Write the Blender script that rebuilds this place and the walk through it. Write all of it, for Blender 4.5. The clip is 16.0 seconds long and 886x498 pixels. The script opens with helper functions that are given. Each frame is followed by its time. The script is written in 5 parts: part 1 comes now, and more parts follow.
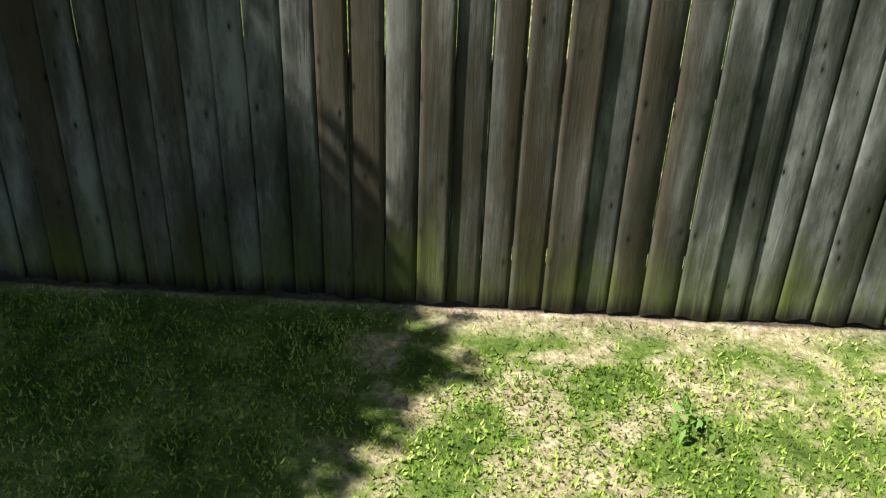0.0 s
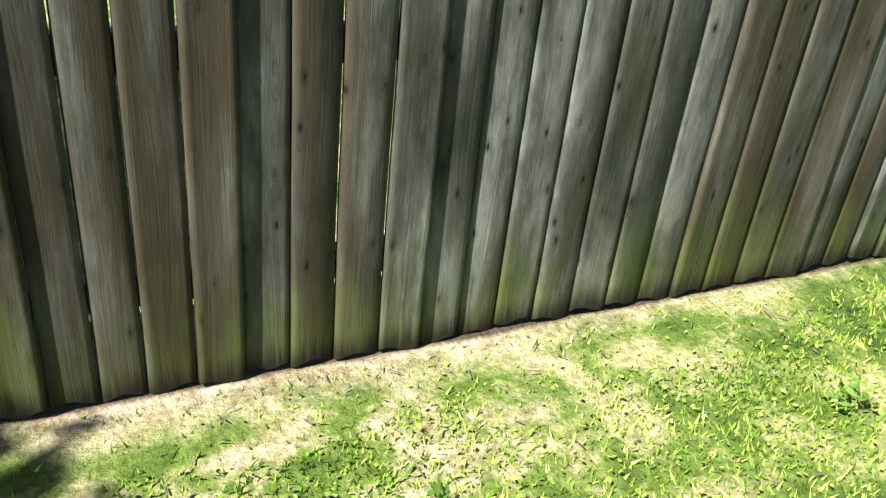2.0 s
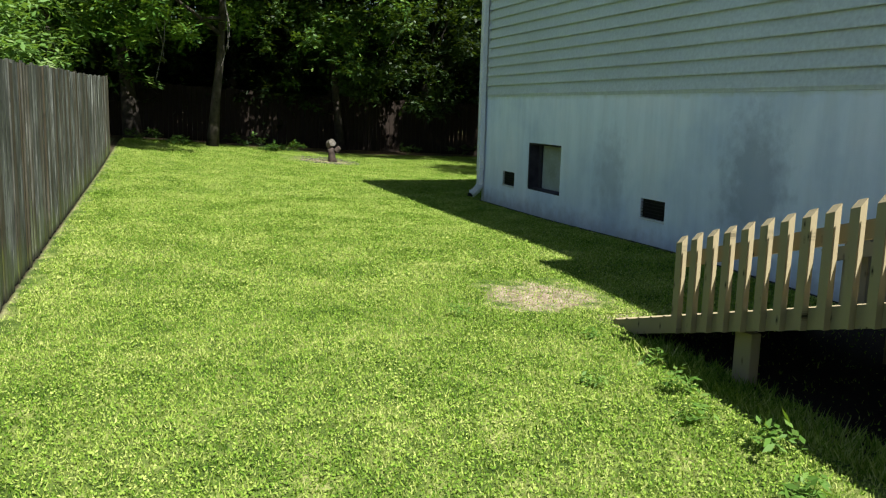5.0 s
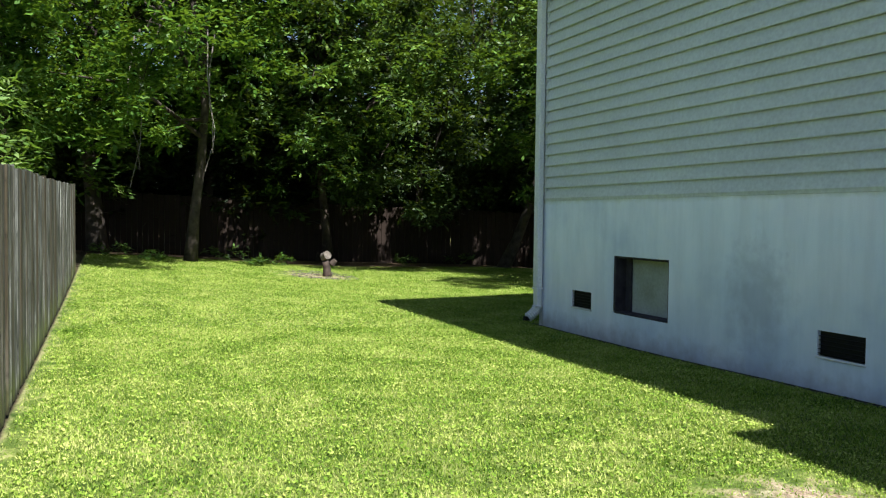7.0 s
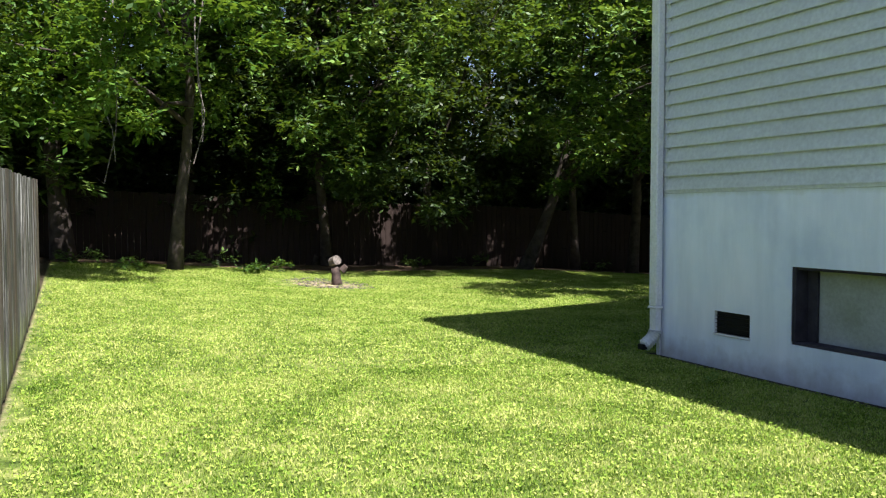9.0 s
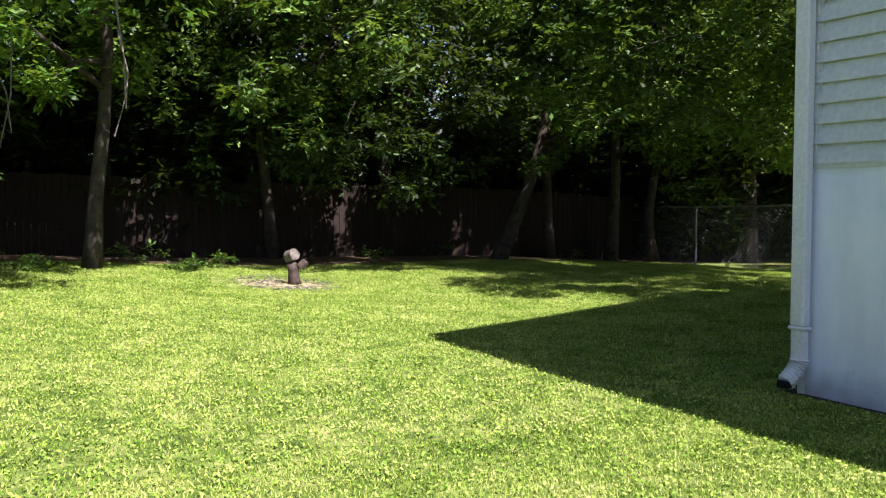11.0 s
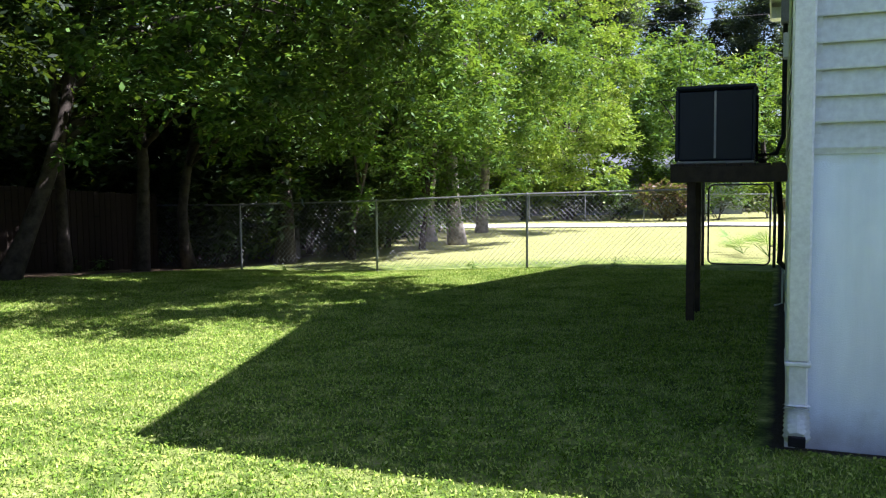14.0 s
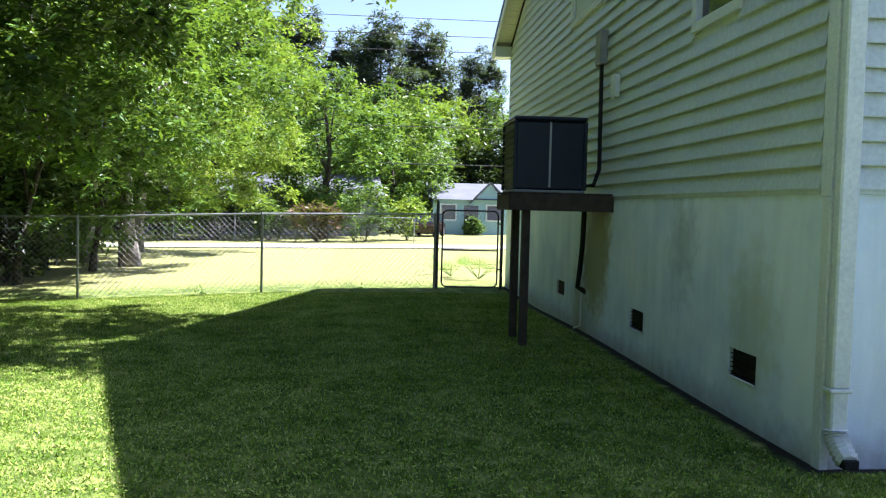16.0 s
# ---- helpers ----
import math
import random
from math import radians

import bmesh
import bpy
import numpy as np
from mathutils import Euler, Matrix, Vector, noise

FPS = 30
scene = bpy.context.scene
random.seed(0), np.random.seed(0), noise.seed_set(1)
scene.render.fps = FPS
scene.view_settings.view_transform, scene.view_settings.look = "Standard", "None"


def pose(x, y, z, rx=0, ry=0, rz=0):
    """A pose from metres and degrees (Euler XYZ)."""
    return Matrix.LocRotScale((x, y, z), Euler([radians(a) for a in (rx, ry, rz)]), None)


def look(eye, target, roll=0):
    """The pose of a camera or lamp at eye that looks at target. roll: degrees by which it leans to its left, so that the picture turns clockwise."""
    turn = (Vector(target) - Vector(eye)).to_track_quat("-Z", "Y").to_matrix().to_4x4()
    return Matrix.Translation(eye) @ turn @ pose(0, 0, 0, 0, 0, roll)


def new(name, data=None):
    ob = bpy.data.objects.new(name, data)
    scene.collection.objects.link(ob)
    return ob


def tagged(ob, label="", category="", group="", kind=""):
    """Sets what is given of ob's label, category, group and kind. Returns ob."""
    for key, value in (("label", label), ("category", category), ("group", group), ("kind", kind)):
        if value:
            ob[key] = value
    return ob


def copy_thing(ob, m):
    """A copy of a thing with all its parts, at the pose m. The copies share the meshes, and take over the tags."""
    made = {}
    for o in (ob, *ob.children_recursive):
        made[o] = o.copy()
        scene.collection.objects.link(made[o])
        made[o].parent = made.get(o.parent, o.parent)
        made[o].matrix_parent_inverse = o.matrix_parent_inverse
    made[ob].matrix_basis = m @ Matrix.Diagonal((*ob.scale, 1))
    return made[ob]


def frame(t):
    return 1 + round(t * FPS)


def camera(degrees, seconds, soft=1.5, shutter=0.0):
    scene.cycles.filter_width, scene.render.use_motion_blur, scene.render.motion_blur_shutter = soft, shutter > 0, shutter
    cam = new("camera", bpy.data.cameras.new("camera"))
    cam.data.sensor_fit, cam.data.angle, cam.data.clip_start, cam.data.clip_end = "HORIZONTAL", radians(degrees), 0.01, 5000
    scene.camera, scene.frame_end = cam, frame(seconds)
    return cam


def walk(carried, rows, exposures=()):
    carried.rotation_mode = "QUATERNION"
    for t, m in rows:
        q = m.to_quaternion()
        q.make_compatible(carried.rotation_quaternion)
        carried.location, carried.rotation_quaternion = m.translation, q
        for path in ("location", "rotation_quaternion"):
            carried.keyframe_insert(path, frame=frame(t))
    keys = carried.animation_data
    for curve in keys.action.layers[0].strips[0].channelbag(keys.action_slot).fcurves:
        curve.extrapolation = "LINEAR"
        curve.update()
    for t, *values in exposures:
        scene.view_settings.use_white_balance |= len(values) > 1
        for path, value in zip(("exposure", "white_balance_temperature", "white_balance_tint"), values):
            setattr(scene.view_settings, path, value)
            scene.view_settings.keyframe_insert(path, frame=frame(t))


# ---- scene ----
cam = camera(55.6, 16.0, soft=1.2, shutter=0.0)
PATH = [
    (0, (0.575, -1.088, 1.585), (0.479, 0.659, 0.616), 2.06),
    (0.5, (0.507, -0.853, 1.535), (0.366, 0.850, 0.496), 0.64),
    (1, (0.438, -0.649, 1.496), (0.372, 1.056, 0.453), 2.2),
    (1.5, (0.479, -0.363, 1.404), (0.837, 1.313, 0.372), 4.05),
    (2, (0.591, -0.229, 1.337), (1.355, 1.327, 0.340), 6.28),
    (2.5, (0.598, -0.11, 1.226), (1.455, 1.475, 0.358), 3.23),
    (3, (0.355, -0.005, 1.327), (1.745, 1.269, 0.660), 5.79),
    (3.5, (0.5, 0.101, 1.454), (2.363, 0.634, 0.958), 7.27),
    (4, (0.796, 0.225, 1.457), (2.758, 0.1, 1.092), 2.1),
    (4.5, (1.115, 0.23, 1.467), (3.022, -0.236, 1.084), 1.8),
    (5, (1.463, 0.443, 1.443), (3.333, -0.189, 1.119), 1.6),
    (7.5, (5.065, 0.849, 1.451), (6.925, 0.116, 1.401), 0.5),
    (8, (5.833, 0.867, 1.492), (7.688, 0.119, 1.458), 0.2),
    (8.5, (6.624, 0.948, 1.486), (8.467, 0.17, 1.443), 0.1),
    (9, (7.289, 1.034, 1.486), (9.117, 0.226, 1.401), -0.0),
    (11.5, (11.053, 0.75, 1.517), (12.736, -0.324, 1.394), -0.4),
    (12.5, (12.522, 0.646, 1.494), (13.975, -0.723, 1.385), -0.4),
    (13.5, (13.799, 0.591, 1.572), (14.836, -1.113, 1.429), -1.2),
    (14, (14.477, 0.593, 1.535), (15.226, -1.255, 1.385), -0.6),
    (14.5, (15.168, 0.635, 1.527), (15.611, -1.309, 1.372), 0.3),
    (15, (15.871, 0.542, 1.525), (16.039, -1.445, 1.374), 1.5),
    (15.5, (16.539, 0.508, 1.591), (16.508, -1.487, 1.46), 1.3),
    (16, (17.205, 0.265, 1.546), (17.033, -1.726, 1.448), 1.4),
]
walk(cam, [(t, look(e, g, r)) for t, e, g, r in PATH],
     [(0, 1.5, 6300, 12), (0.5, 1.8, 6300, 12), (1.5, 2.1, 6200, 12), (2.5, 1.65, 6300, 12), (3.5, 1.6, 6300, 10), (5, 1.2, 6200, 8), (7.5, 1.6, 6100, 16),
      (9, 1.75, 6100, 24), (12.5, 1.9, 6100, 28), (14, 2.1, 5700, 26), (16, 2.4, 5650, 24)])

# ---- light ----
SUN_DIR = Vector((-0.69, -0.20, 1.0)).normalized()
world = bpy.data.worlds.new("sky_world")
scene.world = world
world.use_nodes = True
wn = world.node_tree.nodes
sky = wn.new("ShaderNodeTexSky")
sky.sky_type = "NISHITA"
sky.sun_disc = False
sky.sun_elevation = math.asin(SUN_DIR.z)
sky.sun_rotation = math.atan2(SUN_DIR.x, SUN_DIR.y) % (2 * math.pi)
sky.air_density, sky.dust_density = 1.0, 1.2
world.node_tree.links.new(sky.outputs[0], wn["Background"].inputs[0])
wn["Background"].inputs[1].default_value = 0.05
sun_data = bpy.data.lights.new("sun", "SUN")
sun_data.energy, sun_data.angle, sun_data.color = 5.0, radians(0.53), (1.0, 0.95, 0.86)
sun = new("sun", sun_data)
sun.matrix_world = look(SUN_DIR * 60, (0, 0, 0))


# ---- materials ----
def shader(name, rough=0.8, metallic=0.0, spec=0.3):
    m = bpy.data.materials.new(name)
    m.use_nodes = True
    b = m.node_tree.nodes["Principled BSDF"]
    b.inputs["Roughness"].default_value = rough
    b.inputs["Metallic"].default_value = metallic
    b.inputs["Specular IOR Level"].default_value = spec
    return m, m.node_tree.nodes, m.node_tree.links, b


def coords(n, l, scale=(1, 1, 1), space="Object"):
    tc, mp = n.new("ShaderNodeTexCoord"), n.new("ShaderNodeMapping")
    mp.inputs["Scale"].default_value = scale
    l.new(tc.outputs[space], mp.inputs[0])
    return mp.outputs[0]


def world_coords(n, l, scale=(1, 1, 1)):
    g, mp = n.new("ShaderNodeNewGeometry"), n.new("ShaderNodeMapping")
    mp.inputs["Scale"].default_value = scale
    l.new(g.outputs["Position"], mp.inputs[0])
    return mp.outputs[0]


def noise_tex(n, l, vec, scale, detail=4, rough=0.6, distortion=0.0):
    t = n.new("ShaderNodeTexNoise")
    t.inputs["Scale"].default_value, t.inputs["Detail"].default_value = scale, detail
    t.inputs["Roughness"].default_value, t.inputs["Distortion"].default_value = rough, distortion
    l.new(vec, t.inputs["Vector"])
    return t.outputs["Fac"]


def ramp(n, l, fac, stops):
    r = n.new("ShaderNodeValToRGB")
    e = r.color_ramp.elements
    while len(e) < len(stops):
        e.new(0.5)
    for k, (at, col) in zip(e, stops):
        k.position, k.color = at, (*col, 1) if len(col) == 3 else col
    l.new(fac, r.inputs[0])
    return r.outputs[0]


def grey(v):
    return (v, v, v)


def mix(n, l, fac, a, b, mode="MIX"):
    x = n.new("ShaderNodeMix")
    x.data_type, x.blend_type = "RGBA", mode
    for sock, v in ((x.inputs[0], fac), (x.inputs[6], a), (x.inputs[7], b)):
        if isinstance(v, (int, float)):
            sock.default_value = v
        elif isinstance(v, tuple):
            sock.default_value = (*v, 1)
        else:
            l.new(v, sock)
    return x.outputs[2]


def math_node(n, l, op, a, b=0.0, clamp=False):
    x = n.new("ShaderNodeMath")
    x.operation, x.use_clamp = op, clamp
    for sock, v in ((x.inputs[0], a), (x.inputs[1], b)):
        if isinstance(v, (int, float)):
            sock.default_value = v
        else:
            l.new(v, sock)
    return x.outputs[0]


def bump(n, l, b, height, strength=0.4, distance=0.01):
    k = n.new("ShaderNodeBump")
    k.inputs["Strength"].default_value, k.inputs["Distance"].default_value = strength, distance
    l.new(height, k.inputs["Height"])
    l.new(k.outputs[0], b.inputs["Normal"])


def plain(name, c1, c2, scale=6.0, fine=60.0, rough=0.7, metallic=0.0, bumpy=0.3, spec=0.3):
    m, n, l, b = shader(name, rough, metallic, spec)
    v = world_coords(n, l)
    big, small = noise_tex(n, l, v, scale, 5), noise_tex(n, l, v, fine, 3)
    col = ramp(n, l, big, [(0.3, c1), (0.7, c2)])
    col = mix(n, l, 0.35, col, ramp(n, l, small, [(0.3, grey(0.45)), (0.7, grey(1.0))]), "MULTIPLY")
    l.new(col, b.inputs["Base Color"])
    bump(n, l, b, small, bumpy, 0.004)
    return m


def wood_mat(name, tones, green=None, rough=0.85, grain=(60, 60, 2.5), random=True, brown=None):
    """Boards whose grain runs along z; tones from dark to light; green: height of moss over the local base."""
    m, n, l, b = shader(name, rough, 0, 0.25)
    tc = n.new("ShaderNodeTexCoord")
    info = n.new("ShaderNodeObjectInfo")
    off = n.new("ShaderNodeVectorMath")
    off.operation = "MULTIPLY_ADD"
    comb = n.new("ShaderNodeCombineXYZ")
    for k in range(3):
        l.new(info.outputs["Random"], comb.inputs[k])
    l.new(comb.outputs[0], off.inputs[0])
    off.inputs[1].default_value = (37.0, 11.0, 23.0)
    l.new(tc.outputs["Object"], off.inputs[2])
    mp = n.new("ShaderNodeMapping")
    mp.inputs["Scale"].default_value = grain
    l.new(off.outputs[0], mp.inputs[0])
    fine = noise_tex(n, l, mp.outputs[0], 1.0, 7, 0.7, 1.3)
    mp2 = n.new("ShaderNodeMapping")
    mp2.inputs["Scale"].default_value = (13, 13, 0.9)
    l.new(off.outputs[0], mp2.inputs[0])
    broad = noise_tex(n, l, mp2.outputs[0], 1.0, 4, 0.6, 0.3)
    shade = math_node(n, l, "ADD", math_node(n, l, "MULTIPLY", fine, 0.5), math_node(n, l, "MULTIPLY", broad, 0.5))
    if random:
        shade = math_node(n, l, "ADD", shade, math_node(n, l, "MULTIPLY_ADD", info.outputs["Random"], 0.26))
        shade = math_node(n, l, "SUBTRACT", shade, 0.13)
    k = len(tones)
    col = ramp(n, l, shade, [(0.33 + 0.34 * i / (k - 1), c) for i, c in enumerate(tones)])
    if brown:
        blot = noise_tex(n, l, world_coords(n, l, (5.5, 5.5, 1.3)), 1.0, 6, 0.7)
        col = mix(n, l, 1.0, col, ramp(n, l, blot, [(0.36, (0.24, 0.28, 0.20)), (0.50, (0.80, 0.80, 0.72)), (0.64, (2.0, 2.0, 1.9))]), "MULTIPLY")
        col = mix(n, l, math_node(n, l, "MULTIPLY", ramp(n, l, noise_tex(n, l, world_coords(n, l, (3.1, 3.1, 1.1)), 1.0, 5, 0.7), [(0.50, grey(0)), (0.66, grey(1))]), 0.45), col, (0.022, 0.030, 0.010))
        patch = ramp(n, l, math_node(n, l, "ADD", math_node(n, l, "MULTIPLY", broad, 0.8), math_node(n, l, "MULTIPLY", info.outputs["Random"], 0.5)), [(0.60, grey(0)), (0.82, grey(0.75))])
        col = mix(n, l, patch, col, brown)
    knot = n.new("ShaderNodeTexVoronoi")
    mp3 = n.new("ShaderNodeMapping")
    mp3.inputs["Scale"].default_value = (4.6, 0.02, 1.9)
    l.new(off.outputs[0], mp3.inputs[0])
    l.new(mp3.outputs[0], knot.inputs["Vector"])
    knots = ramp(n, l, math_node(n, l, "ADD", knot.outputs["Distance"], math_node(n, l, "MULTIPLY", fine, 0.05)), [(0.075, grey(0.05)), (0.115, grey(0.22)), (0.135, grey(0.75)), (0.165, grey(0.35)), (0.20, grey(0.95)), (0.24, grey(0.72)), (0.30, grey(1))])
    pick = n.new("ShaderNodeSeparateColor")
    l.new(knot.outputs["Color"], pick.inputs[0])
    few = math_node(n, l, "GREATER_THAN", pick.outputs[0], 0.5)
    col = mix(n, l, few, col, mix(n, l, 1.0, col, knots, "MULTIPLY"))
    if green:
        sep = n.new("ShaderNodeSeparateXYZ")
        l.new(tc.outputs["Object"], sep.inputs[0])
        patchy = noise_tex(n, l, world_coords(n, l, (5, 5, 2.2)), 1.0, 5, 0.65)
        up = math_node(n, l, "SUBTRACT", green, math_node(n, l, "ADD", sep.outputs["Z"], math_node(n, l, "MULTIPLY", patchy, 1.15)))
        moss = math_node(n, l, "MULTIPLY", up, 2.6, True)
        moss = math_node(n, l, "MULTIPLY", moss, ramp(n, l, fine, [(0.3, grey(0.4)), (0.6, grey(1))]), True)
        col = mix(n, l, math_node(n, l, "MULTIPLY", moss, 0.70), col, (0.080, 0.112, 0.010))
        # board edges painted near-black, standing in for the shade in the joints
        across = math_node(n, l, "ABSOLUTE", sep.outputs["X"])
        edge = math_node(n, l, "MULTIPLY", math_node(n, l, "ADD", math_node(n, l, "SUBTRACT", across, 0.0572), math_node(n, l, "MULTIPLY", math_node(n, l, "SUBTRACT", fine, 0.5), 0.02)), 220.0, True)
        col = mix(n, l, math_node(n, l, "MULTIPLY", edge, 0.85), col, (0.003, 0.003, 0.0025))
        dirt = math_node(n, l, "MULTIPLY", math_node(n, l, "SUBTRACT", 0.16, math_node(n, l, "ADD", sep.outputs["Z"], math_node(n, l, "MULTIPLY", fine, 0.16))), 14.0, True)
        col = mix(n, l, math_node(n, l, "MULTIPLY", dirt, 0.9), col, (0.008, 0.006, 0.004))
    l.new(col, b.inputs["Base Color"])
    bump(n, l, b, fine, 0.7, 0.004)
    return m


def leaf_mat(name, cols, trans=0.35, rough=0.5, patch=0.5, sub=0.27, isle=0.42, spec=0.3):
    m, n, l, b = shader(name, max(rough, 0.42), 0, spec)
    g = n.new("ShaderNodeNewGeometry")
    v = world_coords(n, l)
    # broad noise paints dark and bright clumps, standing in for a crown's self-shading
    big = noise_tex(n, l, v, patch, 4)
    s = math_node(n, l, "ADD", math_node(n, l, "MULTIPLY", g.outputs["Random Per Island"], isle), math_node(n, l, "MULTIPLY", math_node(n, l, "SUBTRACT", big, sub), 1.57 - isle))
    k = len(cols)
    col = ramp(n, l, s, [(0.15 + 0.7 * i / (k - 1), c) for i, c in enumerate(cols)])
    l.new(col, b.inputs["Base Color"])
    tr = n.new("ShaderNodeBsdfTranslucent")
    l.new(mix(n, l, 0.6, col, (0.25, 0.4, 0.02), "MIX"), tr.inputs[0])
    ms = n.new("ShaderNodeMixShader")
    ms.inputs[0].default_value = trans
    l.new(b.outputs[0], ms.inputs[1])
    l.new(tr.outputs[0], ms.inputs[2])
    l.new(ms.outputs[0], n["Material Output"].inputs[0])
    return m


M_PICKET = wood_mat("weathered_picket", [(0.0015, 0.0015, 0.001), (0.005, 0.005, 0.004), (0.0165, 0.0168, 0.014), (0.095, 0.100, 0.095)], green=0.93, grain=(30, 30, 1.5), brown=(0.044, 0.032, 0.014))
M_FENCEWOOD = wood_mat("fence_rail_wood", [(0.06, 0.05, 0.04), (0.2, 0.18, 0.15)], grain=(3, 60, 60))
M_DECK = wood_mat("deck_timber", [(0.07, 0.055, 0.03), (0.17, 0.135, 0.075), (0.30, 0.25, 0.15)])
M_DECKH = wood_mat("deck_board_timber", [(0.07, 0.055, 0.03), (0.17, 0.135, 0.075), (0.30, 0.25, 0.15)], grain=(2.5, 60, 60))
# dark wood taken down to near-black, carrying the shade under the trees
M_SHADEDWOOD = wood_mat("shaded_dark_board", [(0.004, 0.003, 0.002), (0.009, 0.006, 0.004), (0.02, 0.013, 0.009)])
M_PLATWOOD = plain("platform_timber", (0.035, 0.026, 0.02), (0.075, 0.055, 0.042), 8, 90, 0.85)
M_SIDING = plain("vinyl_siding", (0.56, 0.61, 0.59), (0.62, 0.68, 0.66), 1.2, 25, 0.5, 0, 0.05, 0.4)
M_HATCH = plain("greenish_hatch_paint", (0.30, 0.33, 0.26), (0.50, 0.53, 0.54), 1.6, 30, 0.7, 0, 0.1)
M_HATCHDARK = plain("dark_hatch_timber", (0.020, 0.019, 0.026), (0.055, 0.05, 0.055), 5, 60, 0.85)
M_WHITE = plain("white_trim", (0.66, 0.70, 0.72), (0.76, 0.78, 0.78), 2.0, 40, 0.45, 0, 0.08, 0.4)
M_SOFFIT = plain("soffit_vinyl", (0.62, 0.62, 0.50), (0.70, 0.70, 0.58), 2.0, 40, 0.6, 0, 0.08)
M_ROOF = plain("roof_shingle", (0.05, 0.048, 0.045), (0.11, 0.105, 0.10), 8, 120, 0.9, 0, 0.6)
M_VENTDARK = plain("vent_dark", (0.004, 0.005, 0.007), (0.010, 0.010, 0.013), 8, 60, 0.7)
M_AC = plain("navy_cabinet_paint", (0.003, 0.007, 0.018), (0.006, 0.012, 0.027), 3, 60, 0.55, 0.0, 0.1, 0.4)
M_ACSTRIP = plain("grey_strip", (0.30, 0.30, 0.32), (0.42, 0.42, 0.44), 3, 60, 0.5)
M_STEEL = plain("galvanised_steel", (0.20, 0.21, 0.22), (0.36, 0.37, 0.38), 14, 160, 0.5, 0.6, 0.2)
M_WIRE = plain("dull_wire", (0.14, 0.145, 0.15), (0.27, 0.275, 0.28), 14, 160, 0.75, 0.0, 0.1)
# pale base colour stands in for the sky reflected in the upper window
M_PANE = plain("sky_lit_pane", (0.30, 0.38, 0.44), (0.36, 0.44, 0.50), 2, 60, 0.08, 0, 0.0, 0.9)
M_GATE = plain("dark_gate_steel", (0.035, 0.036, 0.04), (0.08, 0.08, 0.085), 14, 160, 0.5, 0.5, 0.2)
M_BLACKPIPE = plain("black_foam", (0.010, 0.010, 0.011), (0.02, 0.02, 0.02), 14, 160, 0.8)
M_BARK = plain("bark", (0.022, 0.018, 0.014), (0.085, 0.07, 0.055), 7, 45, 0.95, 0, 1.0)
M_BARKPALE = plain("pale_bark", (0.06, 0.05, 0.042), (0.34, 0.31, 0.27), 6, 45, 0.95, 0, 1.0)
M_STUMP = plain("dead_wood", (0.014, 0.010, 0.008), (0.10, 0.075, 0.06), 9, 60, 0.95, 0, 1.0)
M_CUT = plain("cut_wood", (0.035, 0.030, 0.025), (0.20, 0.18, 0.15), 25, 120, 0.9, 0, 0.6)
M_LEAF = leaf_mat("oak_leaf", [(0.005, 0.012, 0.003), (0.018, 0.045, 0.008), (0.075, 0.16, 0.025), (0.24, 0.34, 0.09)], 0.25)
# brighter copy of the oak leaf, with sunlight put into its colour
M_LEAFBRIGHT = leaf_mat("sunny_leaf", [(0.010, 0.03, 0.006), (0.035, 0.095, 0.012), (0.09, 0.18, 0.022), (0.20, 0.28, 0.05)], 0.30)
# darker copy of the oak leaf, with the wood's shade put into its colour
M_LEAFSHADE = leaf_mat("shade_dark_leaf", [(0.004, 0.009, 0.003), (0.010, 0.022, 0.006), (0.03, 0.06, 0.014), (0.10, 0.15, 0.05)], 0.15)
M_LEAFYEL = leaf_mat("yellow_leaf", [(0.035, 0.08, 0.008), (0.13, 0.20, 0.018), (0.28, 0.32, 0.035)], 0.38)
M_LEAFPINE = leaf_mat("pine_leaf", [(0.02, 0.035, 0.025), (0.045, 0.065, 0.05), (0.09, 0.11, 0.10)], 0.15)
M_LEAFBIG = leaf_mat("shrub_leaf", [(0.05, 0.11, 0.02), (0.12, 0.22, 0.05), (0.30, 0.38, 0.16)], 0.4, 0.35)
M_LEAFRED = leaf_mat("red_shrub_leaf", [(0.05, 0.02, 0.015), (0.10, 0.04, 0.03), (0.12, 0.09, 0.03)], 0.3)
M_GRASS = leaf_mat("grass_blade", [(0.014, 0.045, 0.005), (0.10, 0.19, 0.020), (0.26, 0.355, 0.055), (0.47, 0.50, 0.17)], 0.25, 0.8, 1.3, 0.24, 0.55, 0.04)
M_CLOVER = leaf_mat("clover_leaf", [(0.05, 0.12, 0.012), (0.13, 0.23, 0.025), (0.24, 0.34, 0.055), (0.40, 0.44, 0.13)], 0.25, 0.8, 1.1, 0.24, 0.5, 0.06)
M_WEED = leaf_mat("weed_leaf", [(0.04, 0.10, 0.01), (0.10, 0.2, 0.03), (0.2, 0.3, 0.07)], 0.35, 0.6)
M_STRAW = plain("leaf_litter", (0.16, 0.09, 0.05), (0.38, 0.28, 0.19), 12, 60, 0.95, 0, 0.8)
M_ROAD = plain("pale_concrete", (0.46, 0.45, 0.43), (0.58, 0.57, 0.55), 1.5, 40, 0.9)
M_BLUEWALL = plain("pale_blue_paint", (0.30, 0.46, 0.50), (0.36, 0.53, 0.57), 0.7, 12, 0.8)
M_GREYWALL = plain("blue_grey_paint", (0.16, 0.19, 0.23), (0.22, 0.25, 0.29), 0.7, 12, 0.8)
M_FARROOF = plain("grey_metal_roof", (0.08, 0.09, 0.105), (0.12, 0.13, 0.145), 0.7, 12, 0.7)
